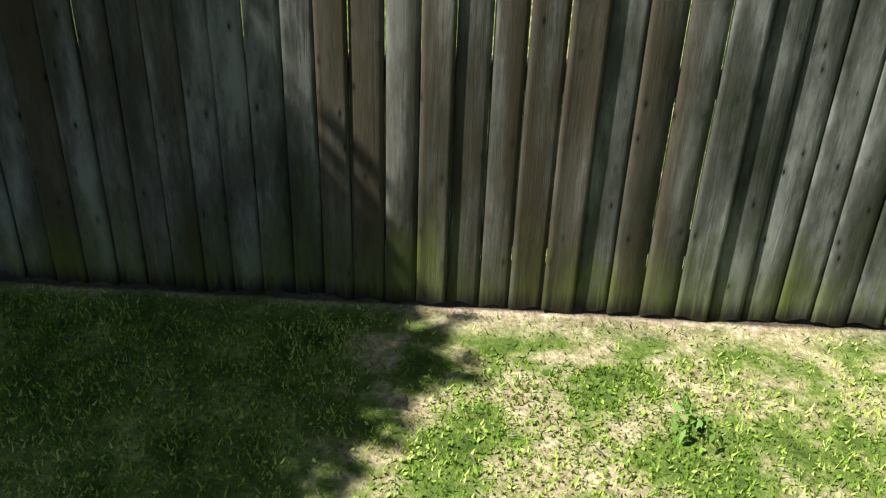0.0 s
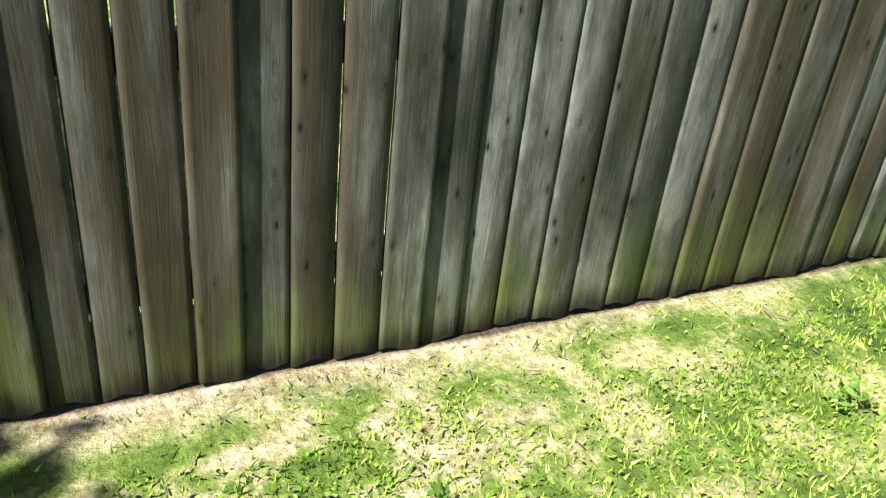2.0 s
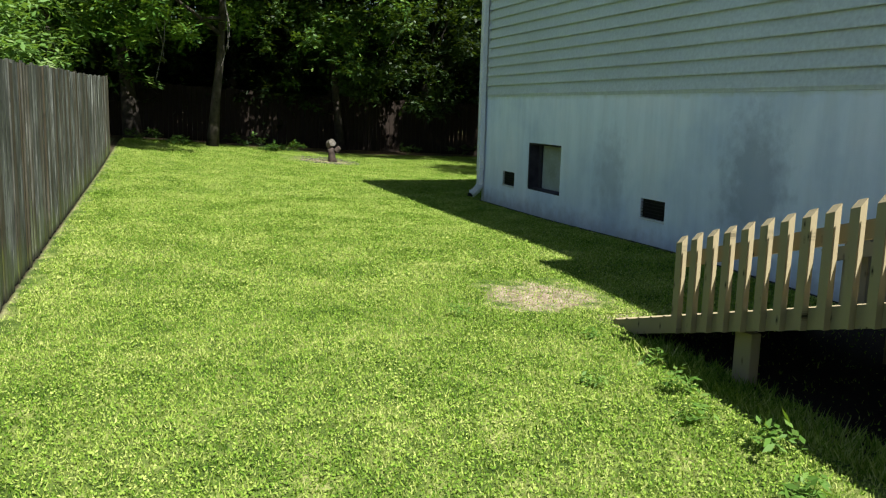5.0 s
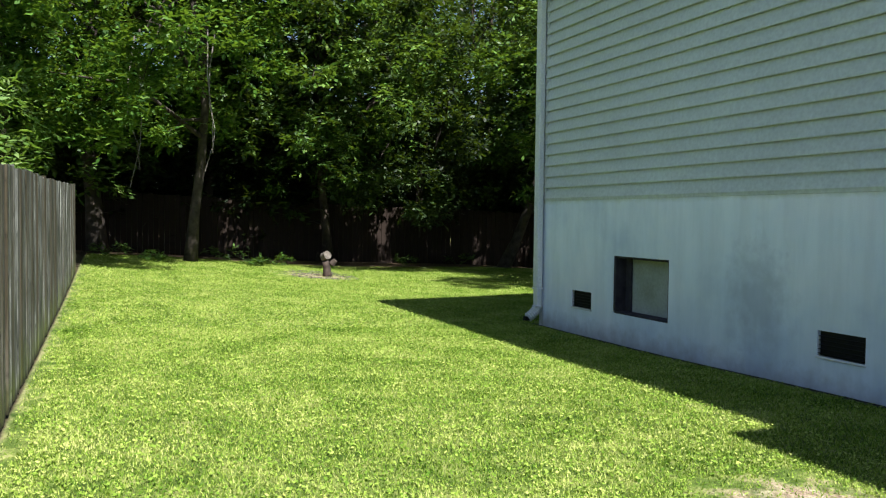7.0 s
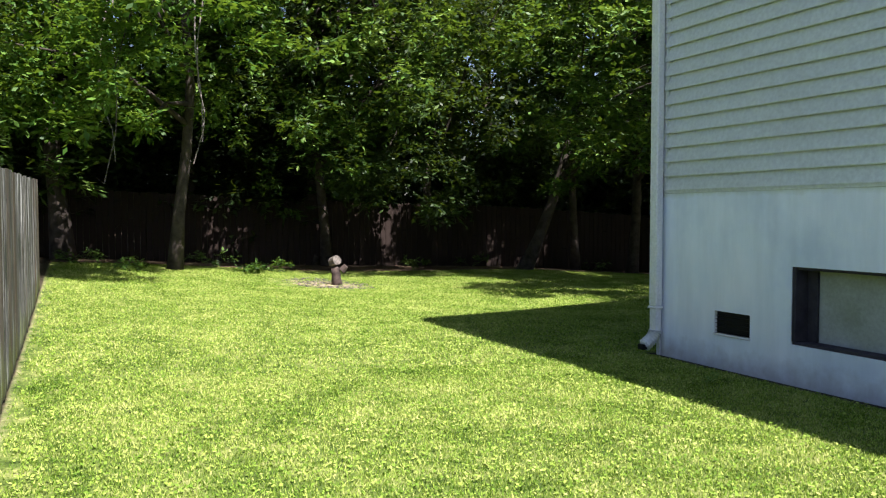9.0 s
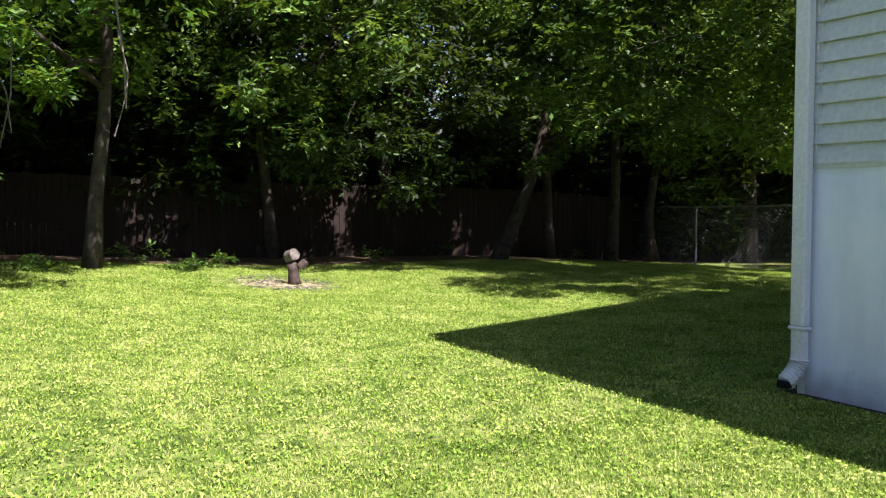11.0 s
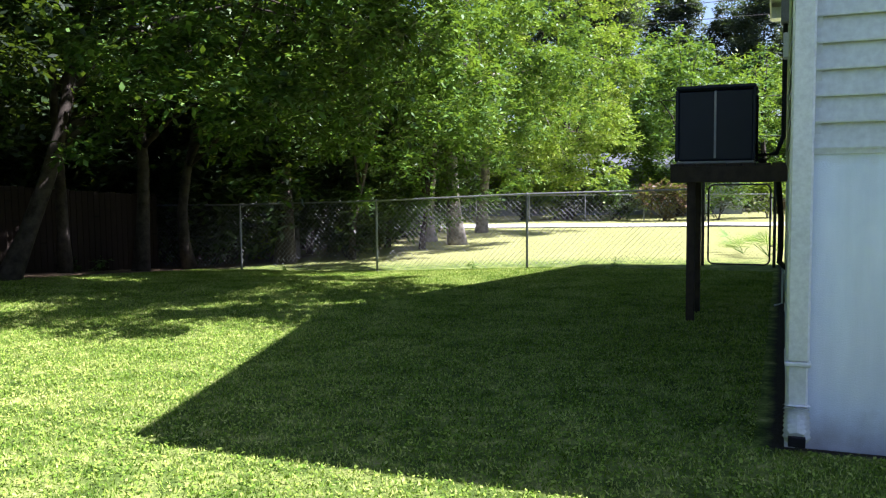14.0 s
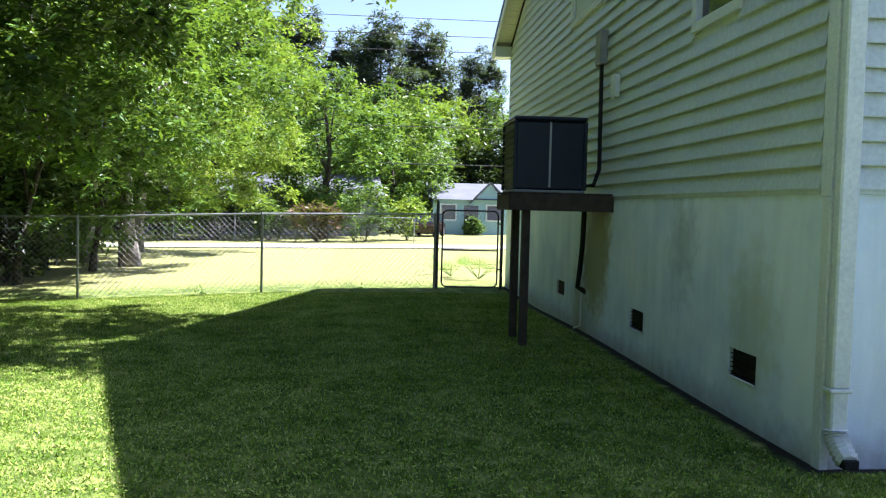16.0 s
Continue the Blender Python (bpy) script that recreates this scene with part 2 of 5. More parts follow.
M_CAR = plain("maroon_car_paint", (0.018, 0.007, 0.009), (0.026, 0.009, 0.011), 2, 60, 0.25, 0.3, 0.02, 0.6)
M_GLASSDARK = plain("dark_glass", (0.01, 0.012, 0.014), (0.02, 0.022, 0.025), 2, 60, 0.05, 0, 0.0, 0.8)
M_RUBBER = plain("tyre_rubber", (0.012, 0.012, 0.012), (0.025, 0.025, 0.025), 12, 60, 0.9)
M_CABLE = plain("cable", (0.02, 0.02, 0.02), (0.04, 0.04, 0.04), 2, 60, 0.8)
M_GREYBOX = plain("grey_box_paint", (0.22, 0.22, 0.23), (0.30, 0.30, 0.31), 4, 60, 0.6)


HOUSE_X, HOUSE_Y = 14.44, -4.60


def ground_material():
    m, n, l, b = shader("lawn_soil", 0.95, 0, 0.1)
    v = world_coords(n, l)
    big, mid, fine = noise_tex(n, l, v, 0.5, 5), noise_tex(n, l, v, 4.5, 6, 0.65), noise_tex(n, l, v, 55, 4, 0.7)
    turf = ramp(n, l, mid, [(0.30, (0.03, 0.06, 0.01)), (0.48, (0.10, 0.15, 0.028)), (0.62, (0.22, 0.26, 0.07)), (0.78, (0.40, 0.37, 0.17))])
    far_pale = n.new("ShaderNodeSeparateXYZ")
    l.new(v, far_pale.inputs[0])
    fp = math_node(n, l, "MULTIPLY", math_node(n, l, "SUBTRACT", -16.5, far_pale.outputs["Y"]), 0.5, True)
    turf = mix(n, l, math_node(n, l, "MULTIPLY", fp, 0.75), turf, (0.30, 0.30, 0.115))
    soil = ramp(n, l, noise_tex(n, l, v, 16, 6, 0.7), [(0.3, (0.13, 0.085, 0.055)), (0.5, (0.33, 0.26, 0.18)), (0.72, (0.57, 0.49, 0.36))])
    sep = n.new("ShaderNodeSeparateXYZ")
    l.new(v, sep.inputs[0])
    wob = math_node(n, l, "MULTIPLY", math_node(n, l, "SUBTRACT", mid, 0.5), 0.9)
    reach = math_node(n, l, "MULTIPLY", math_node(n, l, "MULTIPLY", math_node(n, l, "SUBTRACT", 3.5, sep.outputs["X"]), 0.10, True), math_node(n, l, "MULTIPLY", math_node(n, l, "SUBTRACT", sep.outputs["X"], 0.15), 3.0, True))
    strip = math_node(n, l, "MULTIPLY", math_node(n, l, "ADD", math_node(n, l, "ADD", math_node(n, l, "SUBTRACT", sep.outputs["Y"], 1.42), math_node(n, l, "MULTIPLY", reach, 0.5)), math_node(n, l, "MULTIPLY", wob, 0.35)), 5.0, True)
    this_side = math_node(n, l, "MULTIPLY", math_node(n, l, "SUBTRACT", 1.75, sep.outputs["Y"]), 6.0, True)
    strip = math_node(n, l, "MULTIPLY", strip, this_side)
    near_start = math_node(n, l, "MULTIPLY", math_node(n, l, "MULTIPLY", math_node(n, l, "SUBTRACT", 3.2, sep.outputs["X"]), 0.5, True), math_node(n, l, "MULTIPLY", sep.outputs["X"], 3.0, True))
    thin = math_node(n, l, "MULTIPLY", near_start, ramp(n, l, mid, [(0.48, grey(0.0)), (0.60, grey(0.75))]))
    mask = math_node(n, l, "MAXIMUM", strip, thin)
    for cx, cy, r in ((7.35, -2.35, 0.55), (23.9, -3.7, 0.8), (6.6, -2.7, 0.3), (0.42, 1.25, 0.12), (0.33, 0.95, 0.10), (0.2, 0.6, 0.10), (1.6, 1.2, 0.12), (2.4, 1.25, 0.15)):
        d = n.new("ShaderNodeVectorMath")
        d.operation = "DISTANCE"
        flat = n.new("ShaderNodeCombineXYZ")
        l.new(sep.outputs["X"], flat.inputs[0])
        l.new(sep.outputs["Y"], flat.inputs[1])
        l.new(flat.outputs[0], d.inputs[0])
        d.inputs[1].default_value = (cx, cy, 0)
        spot = math_node(n, l, "MULTIPLY", math_node(n, l, "ADD", math_node(n, l, "SUBTRACT", r, d.outputs["Value"]), math_node(n, l, "MULTIPLY", wob, 1.6)), 3.0, True)
        mask = math_node(n, l, "MAXIMUM", mask, spot)
    wood = math_node(n, l, "MULTIPLY", math_node(n, l, "ADD", math_node(n, l, "SUBTRACT", sep.outputs["X"], 26.3), wob), 1.5, True)
    south = math_node(n, l, "MULTIPLY", math_node(n, l, "ADD", sep.outputs["Y"], 21.0), 1.0, True)
    soil = mix(n, l, wood, soil, mix(n, l, 1.0, soil, (0.36, 0.32, 0.28), "MULTIPLY"))
    mask = math_node(n, l, "MAXIMUM", mask, math_node(n, l, "MULTIPLY", wood, south))
    col = mix(n, l, mask, turf, soil)
    # dark strip painted under the boards for the shade at the fence foot
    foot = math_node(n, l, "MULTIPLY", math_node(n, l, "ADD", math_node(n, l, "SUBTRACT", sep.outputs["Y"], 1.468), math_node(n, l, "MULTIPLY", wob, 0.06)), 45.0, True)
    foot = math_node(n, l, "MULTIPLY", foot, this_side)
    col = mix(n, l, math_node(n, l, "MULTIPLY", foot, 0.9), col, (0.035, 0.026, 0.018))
    # bare soil under the ramp, near-black so that it carries the shade there
    ramp_shade_x = math_node(n, l, "MULTIPLY", math_node(n, l, "SUBTRACT", 6.35, math_node(n, l, "ADD", sep.outputs["X"], wob)), 4.0, True)
    ramp_shade_y = math_node(n, l, "MULTIPLY", math_node(n, l, "SUBTRACT", -2.42, math_node(n, l, "ADD", sep.outputs["Y"], math_node(n, l, "MULTIPLY", wob, 0.5))), 6.0, True)
    ramp_shade_x = math_node(n, l, "MULTIPLY", ramp_shade_x, math_node(n, l, "MULTIPLY", math_node(n, l, "ADD", sep.outputs["X"], 0.5), 2.0, True))
    col = mix(n, l, math_node(n, l, "MULTIPLY", ramp_shade_x, ramp_shade_y), col, (0.025, 0.018, 0.012))
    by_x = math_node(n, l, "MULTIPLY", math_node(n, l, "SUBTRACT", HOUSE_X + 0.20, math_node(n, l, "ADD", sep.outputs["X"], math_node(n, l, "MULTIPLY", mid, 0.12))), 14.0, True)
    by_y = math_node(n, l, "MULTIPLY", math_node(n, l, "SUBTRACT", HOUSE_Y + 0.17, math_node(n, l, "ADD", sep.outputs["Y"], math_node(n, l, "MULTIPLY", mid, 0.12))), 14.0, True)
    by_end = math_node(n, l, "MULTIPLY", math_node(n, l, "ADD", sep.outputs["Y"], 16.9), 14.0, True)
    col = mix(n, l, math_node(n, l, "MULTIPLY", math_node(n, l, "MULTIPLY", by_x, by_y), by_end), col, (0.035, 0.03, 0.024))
    col = mix(n, l, 0.55, col, ramp(n, l, fine, [(0.35, grey(0.25)), (0.65, grey(1.25))]), "MULTIPLY")
    col = mix(n, l, 0.3, col, ramp(n, l, big, [(0.35, grey(0.75)), (0.65, grey(1.1))]), "MULTIPLY")
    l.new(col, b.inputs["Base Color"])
    bump(n, l, b, fine, 0.8, 0.02)
    return m


def foundation_material():
    m, n, l, b = shader("painted_block", 0.8, 0, 0.2)
    v = world_coords(n, l)
    big, mid, fine = noise_tex(n, l, v, 0.9, 5), noise_tex(n, l, v, 7, 5), noise_tex(n, l, v, 110, 3)
    streak = noise_tex(n, l, world_coords(n, l, (5, 5, 0.7)), 1.0, 5)
    col = ramp(n, l, big, [(0.32, (0.62, 0.71, 0.83)), (0.5, (0.76, 0.84, 0.92)), (0.7, (0.85, 0.89, 0.94))])
    col = mix(n, l, 0.35, col, ramp(n, l, streak, [(0.35, grey(0.72)), (0.6, grey(1))]), "MULTIPLY")
    sep = n.new("ShaderNodeSeparateXYZ")
    l.new(v, sep.inputs[0])
    low = math_node(n, l, "MULTIPLY", math_node(n, l, "SUBTRACT", 0.42, math_node(n, l, "ADD", sep.outputs["Z"], math_node(n, l, "MULTIPLY", mid, 0.35))), 4.0, True)
    col = mix(n, l, math_node(n, l, "MULTIPLY", low, 0.55), col, (0.24, 0.21, 0.17))
    top = math_node(n, l, "MULTIPLY", math_node(n, l, "SUBTRACT", math_node(n, l, "ADD", sep.outputs["Z"], math_node(n, l, "MULTIPLY", mid, 0.12)), 1.70), 12.0, True)
    col = mix(n, l, math_node(n, l, "MULTIPLY", top, 0.5), col, (0.36, 0.40, 0.20))
    for px, py, pz, rad, tint, amount in ((14.44, -9.9, 1.1, 0.75, (0.30, 0.27, 0.09), 0.75), (14.44, -7.0, 1.25, 0.42, (0.25, 0.29, 0.33), 0.5), (14.44, -10.6, 0.3, 0.5, (0.28, 0.25, 0.10), 0.6),
                                          (7.75, -4.6, 0.85, 0.55, (0.26, 0.30, 0.38), 0.6), (10.3, -4.6, 0.75, 0.45, (0.36, 0.40, 0.48), 0.5), (14.44, -5.6, 0.75, 0.5, (0.42, 0.42, 0.24), 0.45)):
        d = n.new("ShaderNodeVectorMath")
        d.operation = "DISTANCE"
        l.new(world_coords(n, l, (1, 1, 0.7)), d.inputs[0])
        d.inputs[1].default_value = (px, py, pz * 0.7)
        wobble = math_node(n, l, "MULTIPLY", math_node(n, l, "SUBTRACT", mid, 0.5), 0.7)
        spot = math_node(n, l, "MULTIPLY", math_node(n, l, "ADD", math_node(n, l, "SUBTRACT", rad, d.outputs["Value"]), wobble), 3.0, True)
        col = mix(n, l, math_node(n, l, "MULTIPLY", spot, amount), col, tint)
    l.new(col, b.inputs["Base Color"])
    bump(n, l, b, math_node(n, l, "ADD", fine, mid), 0.5, 0.006)
    return m


M_GROUND, M_BLOCK = ground_material(), foundation_material()


# ---- mesh helpers ----
def mesh_of(name, bm, material):
    me = bpy.data.meshes.new(name)
    bm.to_mesh(me)
    bm.free()
    if material:
        me.materials.append(material)
    return me


def thing(name, at=(0, 0, 0), rz=0.0, label="", category="", group="", kind=""):
    e = new(name)
    e.matrix_world = pose(*at, 0, 0, rz)
    e.empty_display_size = 0.1
    return tagged(e, label, category, group, kind)


def part(name, bm, material, parent=None, label="", smooth=False, **tags):
    me = mesh_of(name, bm, material)
    if smooth:
        me.shade_smooth()
    ob = new(name, me)
    if parent:
        ob.parent = parent
    return tagged(ob, label, **tags)


def box(bm, x0, x1, y0, y1, z0, z1, bevel=0.0):
    r = bmesh.ops.create_cube(bm, size=1.0)
    vs = r["verts"]
    for v in vs:
        v.co = ((x0 + x1) / 2 + v.co.x * (x1 - x0), (y0 + y1) / 2 + v.co.y * (y1 - y0), (z0 + z1) / 2 + v.co.z * (z1 - z0))
    if bevel:
        es = list({e for v in vs for e in v.link_edges})
        bmesh.ops.bevel(bm, geom=es, offset=bevel, segments=1, affect="EDGES")
    return vs


def beam(bm, p0, p1, w, h):
    """A squared bar from p0 to p1, w wide sideways and h high."""
    a, b = Vector(p0), Vector(p1)
    d = (b - a).normalized()
    up = Vector((0, 0, 1)) if abs(d.z) < 0.95 else Vector((0, 1, 0))
    s = d.cross(up).normalized()
    u = s.cross(d).normalized()
    vs = [bm.verts.new(p + s * (w / 2 * i) + u * (h / 2 * j)) for p in (a, b) for i, j in ((-1, -1), (1, -1), (1, 1), (-1, 1))]
    for q in ((0, 1, 2, 3), (7, 6, 5, 4), (0, 4, 5, 1), (1, 5, 6, 2), (2, 6, 7, 3), (3, 7, 4, 0)):
        bm.faces.new([vs[k] for k in q])


def tube(bm, pts, radii, n=8, cap=True):
    rings = []
    pts = [Vector(p) for p in pts]
    for i, p in enumerate(pts):
        d = (pts[min(i + 1, len(pts) - 1)] - pts[max(i - 1, 0)]).normalized()
        ref = Vector((1, 0, 0)) if abs(d.x) < 0.9 else Vector((0, 1, 0))
        s = d.cross(ref).normalized()
        u = d.cross(s).normalized()
        r = radii[i] if isinstance(radii, (list, tuple)) else radii
        rings.append([bm.verts.new(p + (s * math.cos(2 * math.pi * k / n) + u * math.sin(2 * math.pi * k / n)) * r) for k in range(n)])
    for a, b in zip(rings, rings[1:]):
        for k in range(n):
            bm.faces.new((a[k], b[k], b[(k + 1) % n], a[(k + 1) % n]))
    if cap:
        bm.faces.new(rings[0])
        bm.faces.new(rings[-1][::-1])


def poly_prism(bm, pts, y0, y1, axis="y"):
    """A flat outline given in two coordinates, made thick along an axis."""
    def co(p, d):
        return (p[0], d, p[1]) if axis == "y" else (d, p[0], p[1])
    a = [bm.verts.new(co(p, y0)) for p in pts]
    b = [bm.verts.new(co(p, y1)) for p in pts]
    bm.faces.new(a)
    bm.faces.new(b[::-1])
    for k in range(len(pts)):
        j = (k + 1) % len(pts)
        bm.faces.new((a[j], a[k], b[k], b[j]))
    bmesh.ops.recalc_face_normals(bm, faces=bm.faces)


def raw_mesh(name, verts, faces, material):
    """A mesh from arrays: verts (n, 3), faces (m, k)."""
    me = bpy.data.meshes.new(name)
    me.vertices.add(len(verts))
    me.vertices.foreach_set("co", np.asarray(verts, np.float32).ravel())
    k = faces.shape[1]
    me.loops.add(faces.size)
    me.loops.foreach_set("vertex_index", faces.astype(np.int32).ravel())
    me.polygons.add(len(faces))
    me.polygons.foreach_set("loop_start", np.arange(0, faces.size, k, dtype=np.int32))
    me.update(calc_edges=True)
    me.materials.append(material)
    return me


# ---- ground ----
SPOTS = np.array([(-12, 1.5, -.2), (1, 1.5, -.08), (8.1, 1.5, .05), (14.1, 1.5, .155), (21.5, 1.5, .325), (14.44, -4.6, 0), (11.7, -4.6, .0),
                  (8.8, -4.6, .08), (24, -3.95, -.02), (19.2, -15.6, -.1), (22.5, -15.4, -.28), (26, -15.5, -.35), (15.9, -16.2, -.03), (14.4, -14, -.1),
                  (14.4, -10.4, .0), (6.5, -2.5, .0), (1, -1, -.05), (0, -6, .0), (30, -2, .2), (25.4, -.9, .35), (40, 2, .4), (33, -16, -.4), (20, -36, -.3),
                  (60, -40, -.4), (-20, -20, -.2), (-30, 20, 0), (30, 30, .5), (8, 30, .3), (27, -10, 0), (24, -24, -.3), (10, -56, -.3), (18.1, -3.3, .0)])


def _kernel(r):
    return np.where(r > 1e-9, r * r * np.log(np.maximum(r, 1e-9)), 0.0)


def _solve_ground():
    p = SPOTS[:, :2]
    k = _kernel(np.linalg.norm(p[:, None] - p[None], axis=-1)) + np.eye(len(p)) * 4.0
    q = np.c_[np.ones(len(p)), p]
    a = np.block([[k, q], [q.T, np.zeros((3, 3))]])
    return np.linalg.solve(a, np.r_[SPOTS[:, 2], 0, 0, 0])


GW = _solve_ground()


def gz(x, y):
    x, y = np.asarray(x, float), np.asarray(y, float)
    cx, cy = np.clip(x, -30, 60), np.clip(y, -56, 30)
    k = _kernel(np.hypot(cx[..., None] - SPOTS[:, 0], cy[..., None] - SPOTS[:, 1]))
    z = k @ GW[:-3] + GW[-3] + GW[-2] * cx + GW[-1] * cy
    return z if z.shape else float(z)


def grid_axis(lo, hi, fine_lo, fine_hi, step):
    a = list(np.arange(fine_lo, fine_hi + 1e-6, step))
    d, v = step, fine_lo
    while v > lo:
        d *= 1.35
        v -= d
        a.insert(0, v)
    d, v = step, fine_hi
    while v < hi:
        d *= 1.35
        v += d
        a.append(v)
    return np.array(a)


def build_ground():
    xs, ys = grid_axis(-600, 600, -4, 34, 0.4), grid_axis(-600, 600, -22, 4, 0.4)
    X, Y = np.meshgrid(xs, ys)
    Z = gz(X, Y)
    v = np.stack([X, Y, Z], -1).reshape(-1, 3)
    i = np.arange(len(ys) - 1)[:, None] * len(xs) + np.arange(len(xs) - 1)[None]
    f = np.stack([i, i + 1, i + 1 + len(xs), i + len(xs)], -1).reshape(-1, 4)
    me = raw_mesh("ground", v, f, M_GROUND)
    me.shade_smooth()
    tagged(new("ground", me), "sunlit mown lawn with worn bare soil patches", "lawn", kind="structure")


build_ground()

# ---- wooden fence ----
FENCE_Y = 1.49


def fence_ground(x):
    return gz(x, FENCE_Y)


def picket_mesh(k, r):
    """One board, cupped across its width, with softened arrises and a ragged foot."""
    w, h = 0.1165, 1.655 + 0.012 * r.uniform(-1, 1)
    cup = r.choice((0.0065, 0.004, 0.0015, 0.0015, 0.001, -0.0015, -0.004)) * r.uniform(0.8, 1.2)
    tilt = r.uniform(-0.002, 0.002)
    across = (-1, -0.94, -0.7, -0.35, 0, 0.35, 0.7, 0.94, 1)
    rows = [0, 0.2, 0.45, 0.75, 1.05, 1.35, h]
    bm = bmesh.new()
    front, back = [], []
    for z in rows:
        warp = 1 + 0.35 * math.sin(z * 2.1 + k)
        f, b = [], []
        for a in across:
            x = a * w / 2 + 0.0008 * math.sin(z * 9 + k)
            y = cup * warp * a * a + tilt * a + (0.0065 if abs(a) == 1 else 0.0)
            foot = 0.008 * math.sin(a * 3 + k * 1.7) if z == 0 else 0.0
            f.append(bm.verts.new((x, y, z + foot)))
            b.append(bm.verts.new((x, y + 0.016, z + foot)))
        front.append(f)
        back.append(b)
    n = len(across)
    for f0, f1, b0, b1 in zip(front, front[1:], back, back[1:]):
        for q in range(n - 1):
            bm.faces.new((f0[q], f0[q + 1], f1[q + 1], f1[q])).smooth = True
            bm.faces.new((b0[q + 1], b0[q], b1[q], b1[q + 1]))
        bm.faces.new((f0[0], f1[0], b1[0], b0[0]))
        bm.faces.new((f1[-1], f0[-1], b0[-1], b1[-1]))
    for f, b, up in ((front[0], back[0], False), (front[-1], back[-1], True)):
        for q in range(n - 1):
            v = (f[q], f[q + 1], b[q + 1], b[q])
            bm.faces.new(v if up else v[::-1])
    for e in bm.edges:
        e.smooth = all(q.smooth for q in e.link_faces)
    return mesh_of("picket", bm, M_PICKET)


JOINTS = [-0.77, -0.655, -0.551, -0.437, -0.33, -0.222, -0.105, 0.005, 0.112, 0.228, 0.34, 0.452, 0.565, 0.677, 0.796, 0.913, 1.030, 1.148, 1.271,
          1.388, 1.508, 1.628, 1.750, 1.875, 1.999, 2.122, 2.248, 2.372, 2.500, 2.625, 2.765, 2.890]


def build_fence():
    f = thing("wooden_fence", (0, FENCE_Y, 0), label="tall weathered grey board fence with green moss along its foot", category="fence")
    r = random.Random(4)
    meshes = [picket_mesh(k, r) for k in range(16)]
    joints = [JOINTS[0] - 0.118 * k for k in range(20, 0, -1)] + JOINTS
    while joints[-1] < 21.5:
        joints.append(joints[-1] + 0.122 + r.uniform(-0.004, 0.006))
    out = 0.0
    for x0, x1 in zip(joints, joints[1:]):
        gap = 0.002 if r.random() < 0.78 else 0.005
        out = 0.35 * out + r.uniform(-0.008, 0.008)
        ob = new("picket", meshes[r.randrange(16)])
        ob.parent = f
        x = (x0 + x1) / 2
        ob.matrix_basis = pose(x, out, fence_ground(x) + r.uniform(0.004, 0.022), 0, r.uniform(-0.12, 0.12), r.uniform(-5.5, 5.5)) @ Matrix.Diagonal(((x1 - x0 - gap) / 0.1165, 1, 1, 1))
    for z in (0.28, 0.85, 1.42):
        for x in np.arange(-3.0, 21.3, 2.44):
            bm = bmesh.new()
            x1 = min(x + 2.43, 21.5)
            beam(bm, (x, 0.060, fence_ground(x) + z), (x1, 0.060, fence_ground(x1) + z), 0.038, 0.085)
            part("rail", bm, M_FENCEWOOD, f)
    for x in np.arange(-3.0, 21.8, 2.44):
        bm = bmesh.new()
        box(bm, x - 0.045, x + 0.045, 0.081, 0.171, fence_ground(x) - 0.2, fence_ground(x) + 1.6, 0.004)
        part("post", bm, M_FENCEWOOD, f)


build_fence()

# ---- the house ----
HX, HY, HX0, HY0 = 14.44, -4.60, 0.0, -16.80
Z1, EAVE, RIDGE = 1.70, 4.85, 7.45
RY = (HY + HY0) / 2
COURSE = 0.1466
house = thing("house", (HX, HY, 0), label="pale green vinyl-sided house on a white painted block foundation", category="house")
HO = Matrix.Translation((-HX, -HY, 0))


def house_part(name, bm, material, parent=None, label=""):
    bm.transform(HO)
    return part(name, bm, material, parent or house, label)


def wall_cells(bm, u0, u1, z0, z1, holes, put):
    us = sorted({u0, u1, *[h[0] for h in holes], *[h[1] for h in holes]})
    zs = sorted({z0, z1, *[h[2] for h in holes], *[h[3] for h in holes]})
    for a, b in zip(us, us[1:]):
        for c, d in zip(zs, zs[1:]):
            if not any(h[0] <= a and b <= h[1] and h[2] <= c and d <= h[3] for h in holes):
                put(a, b, c, d)


FRONT_HOLES = [(13.125, 13.585, .345, .555), (11.60, 12.645, .36, 1.03), (9.10, 9.58, .345, .555), (4.9, 5.36, .345, .555)]
SIDE_HOLES = [(-5.945, -5.487, .328, .535), (-8.455, -8.0, .328, .535), (-11.98, -11.48, .328, .535), (-15.0, -14.54, .328, .535)]
bm = bmesh.new()
wall_cells(bm, HX0, HX - 0.2, -0.5, Z1, FRONT_HOLES, lambda a, b, c, d: box(bm, a, b, HY - 0.2, HY, c, d))
bmesh.ops.remove_doubles(bm, verts=bm.verts, dist=1e-5)
house_part("foundation_front", bm, M_BLOCK, label="white painted block foundation wall, stained")
bm = bmesh.new()
wall_cells(bm, HY0, HY, -0.5, Z1, SIDE_HOLES, lambda a, b, c, d: box(bm, HX - 0.2, HX, a, b, c, d))
bmesh.ops.remove_doubles(bm, verts=bm.verts, dist=1e-5)
house_part("foundation_side", bm, M_BLOCK, label="white painted block foundation wall, stained")
bm = bmesh.new()
box(bm, HX0, HX - 0.2, HY0, HY0 + 0.2, -0.5, Z1)
box(bm, HX0, HX0 + 0.2, HY0 + 0.2, HY - 0.2, -0.5, Z1)
house_part("foundation_back", bm, M_BLOCK)


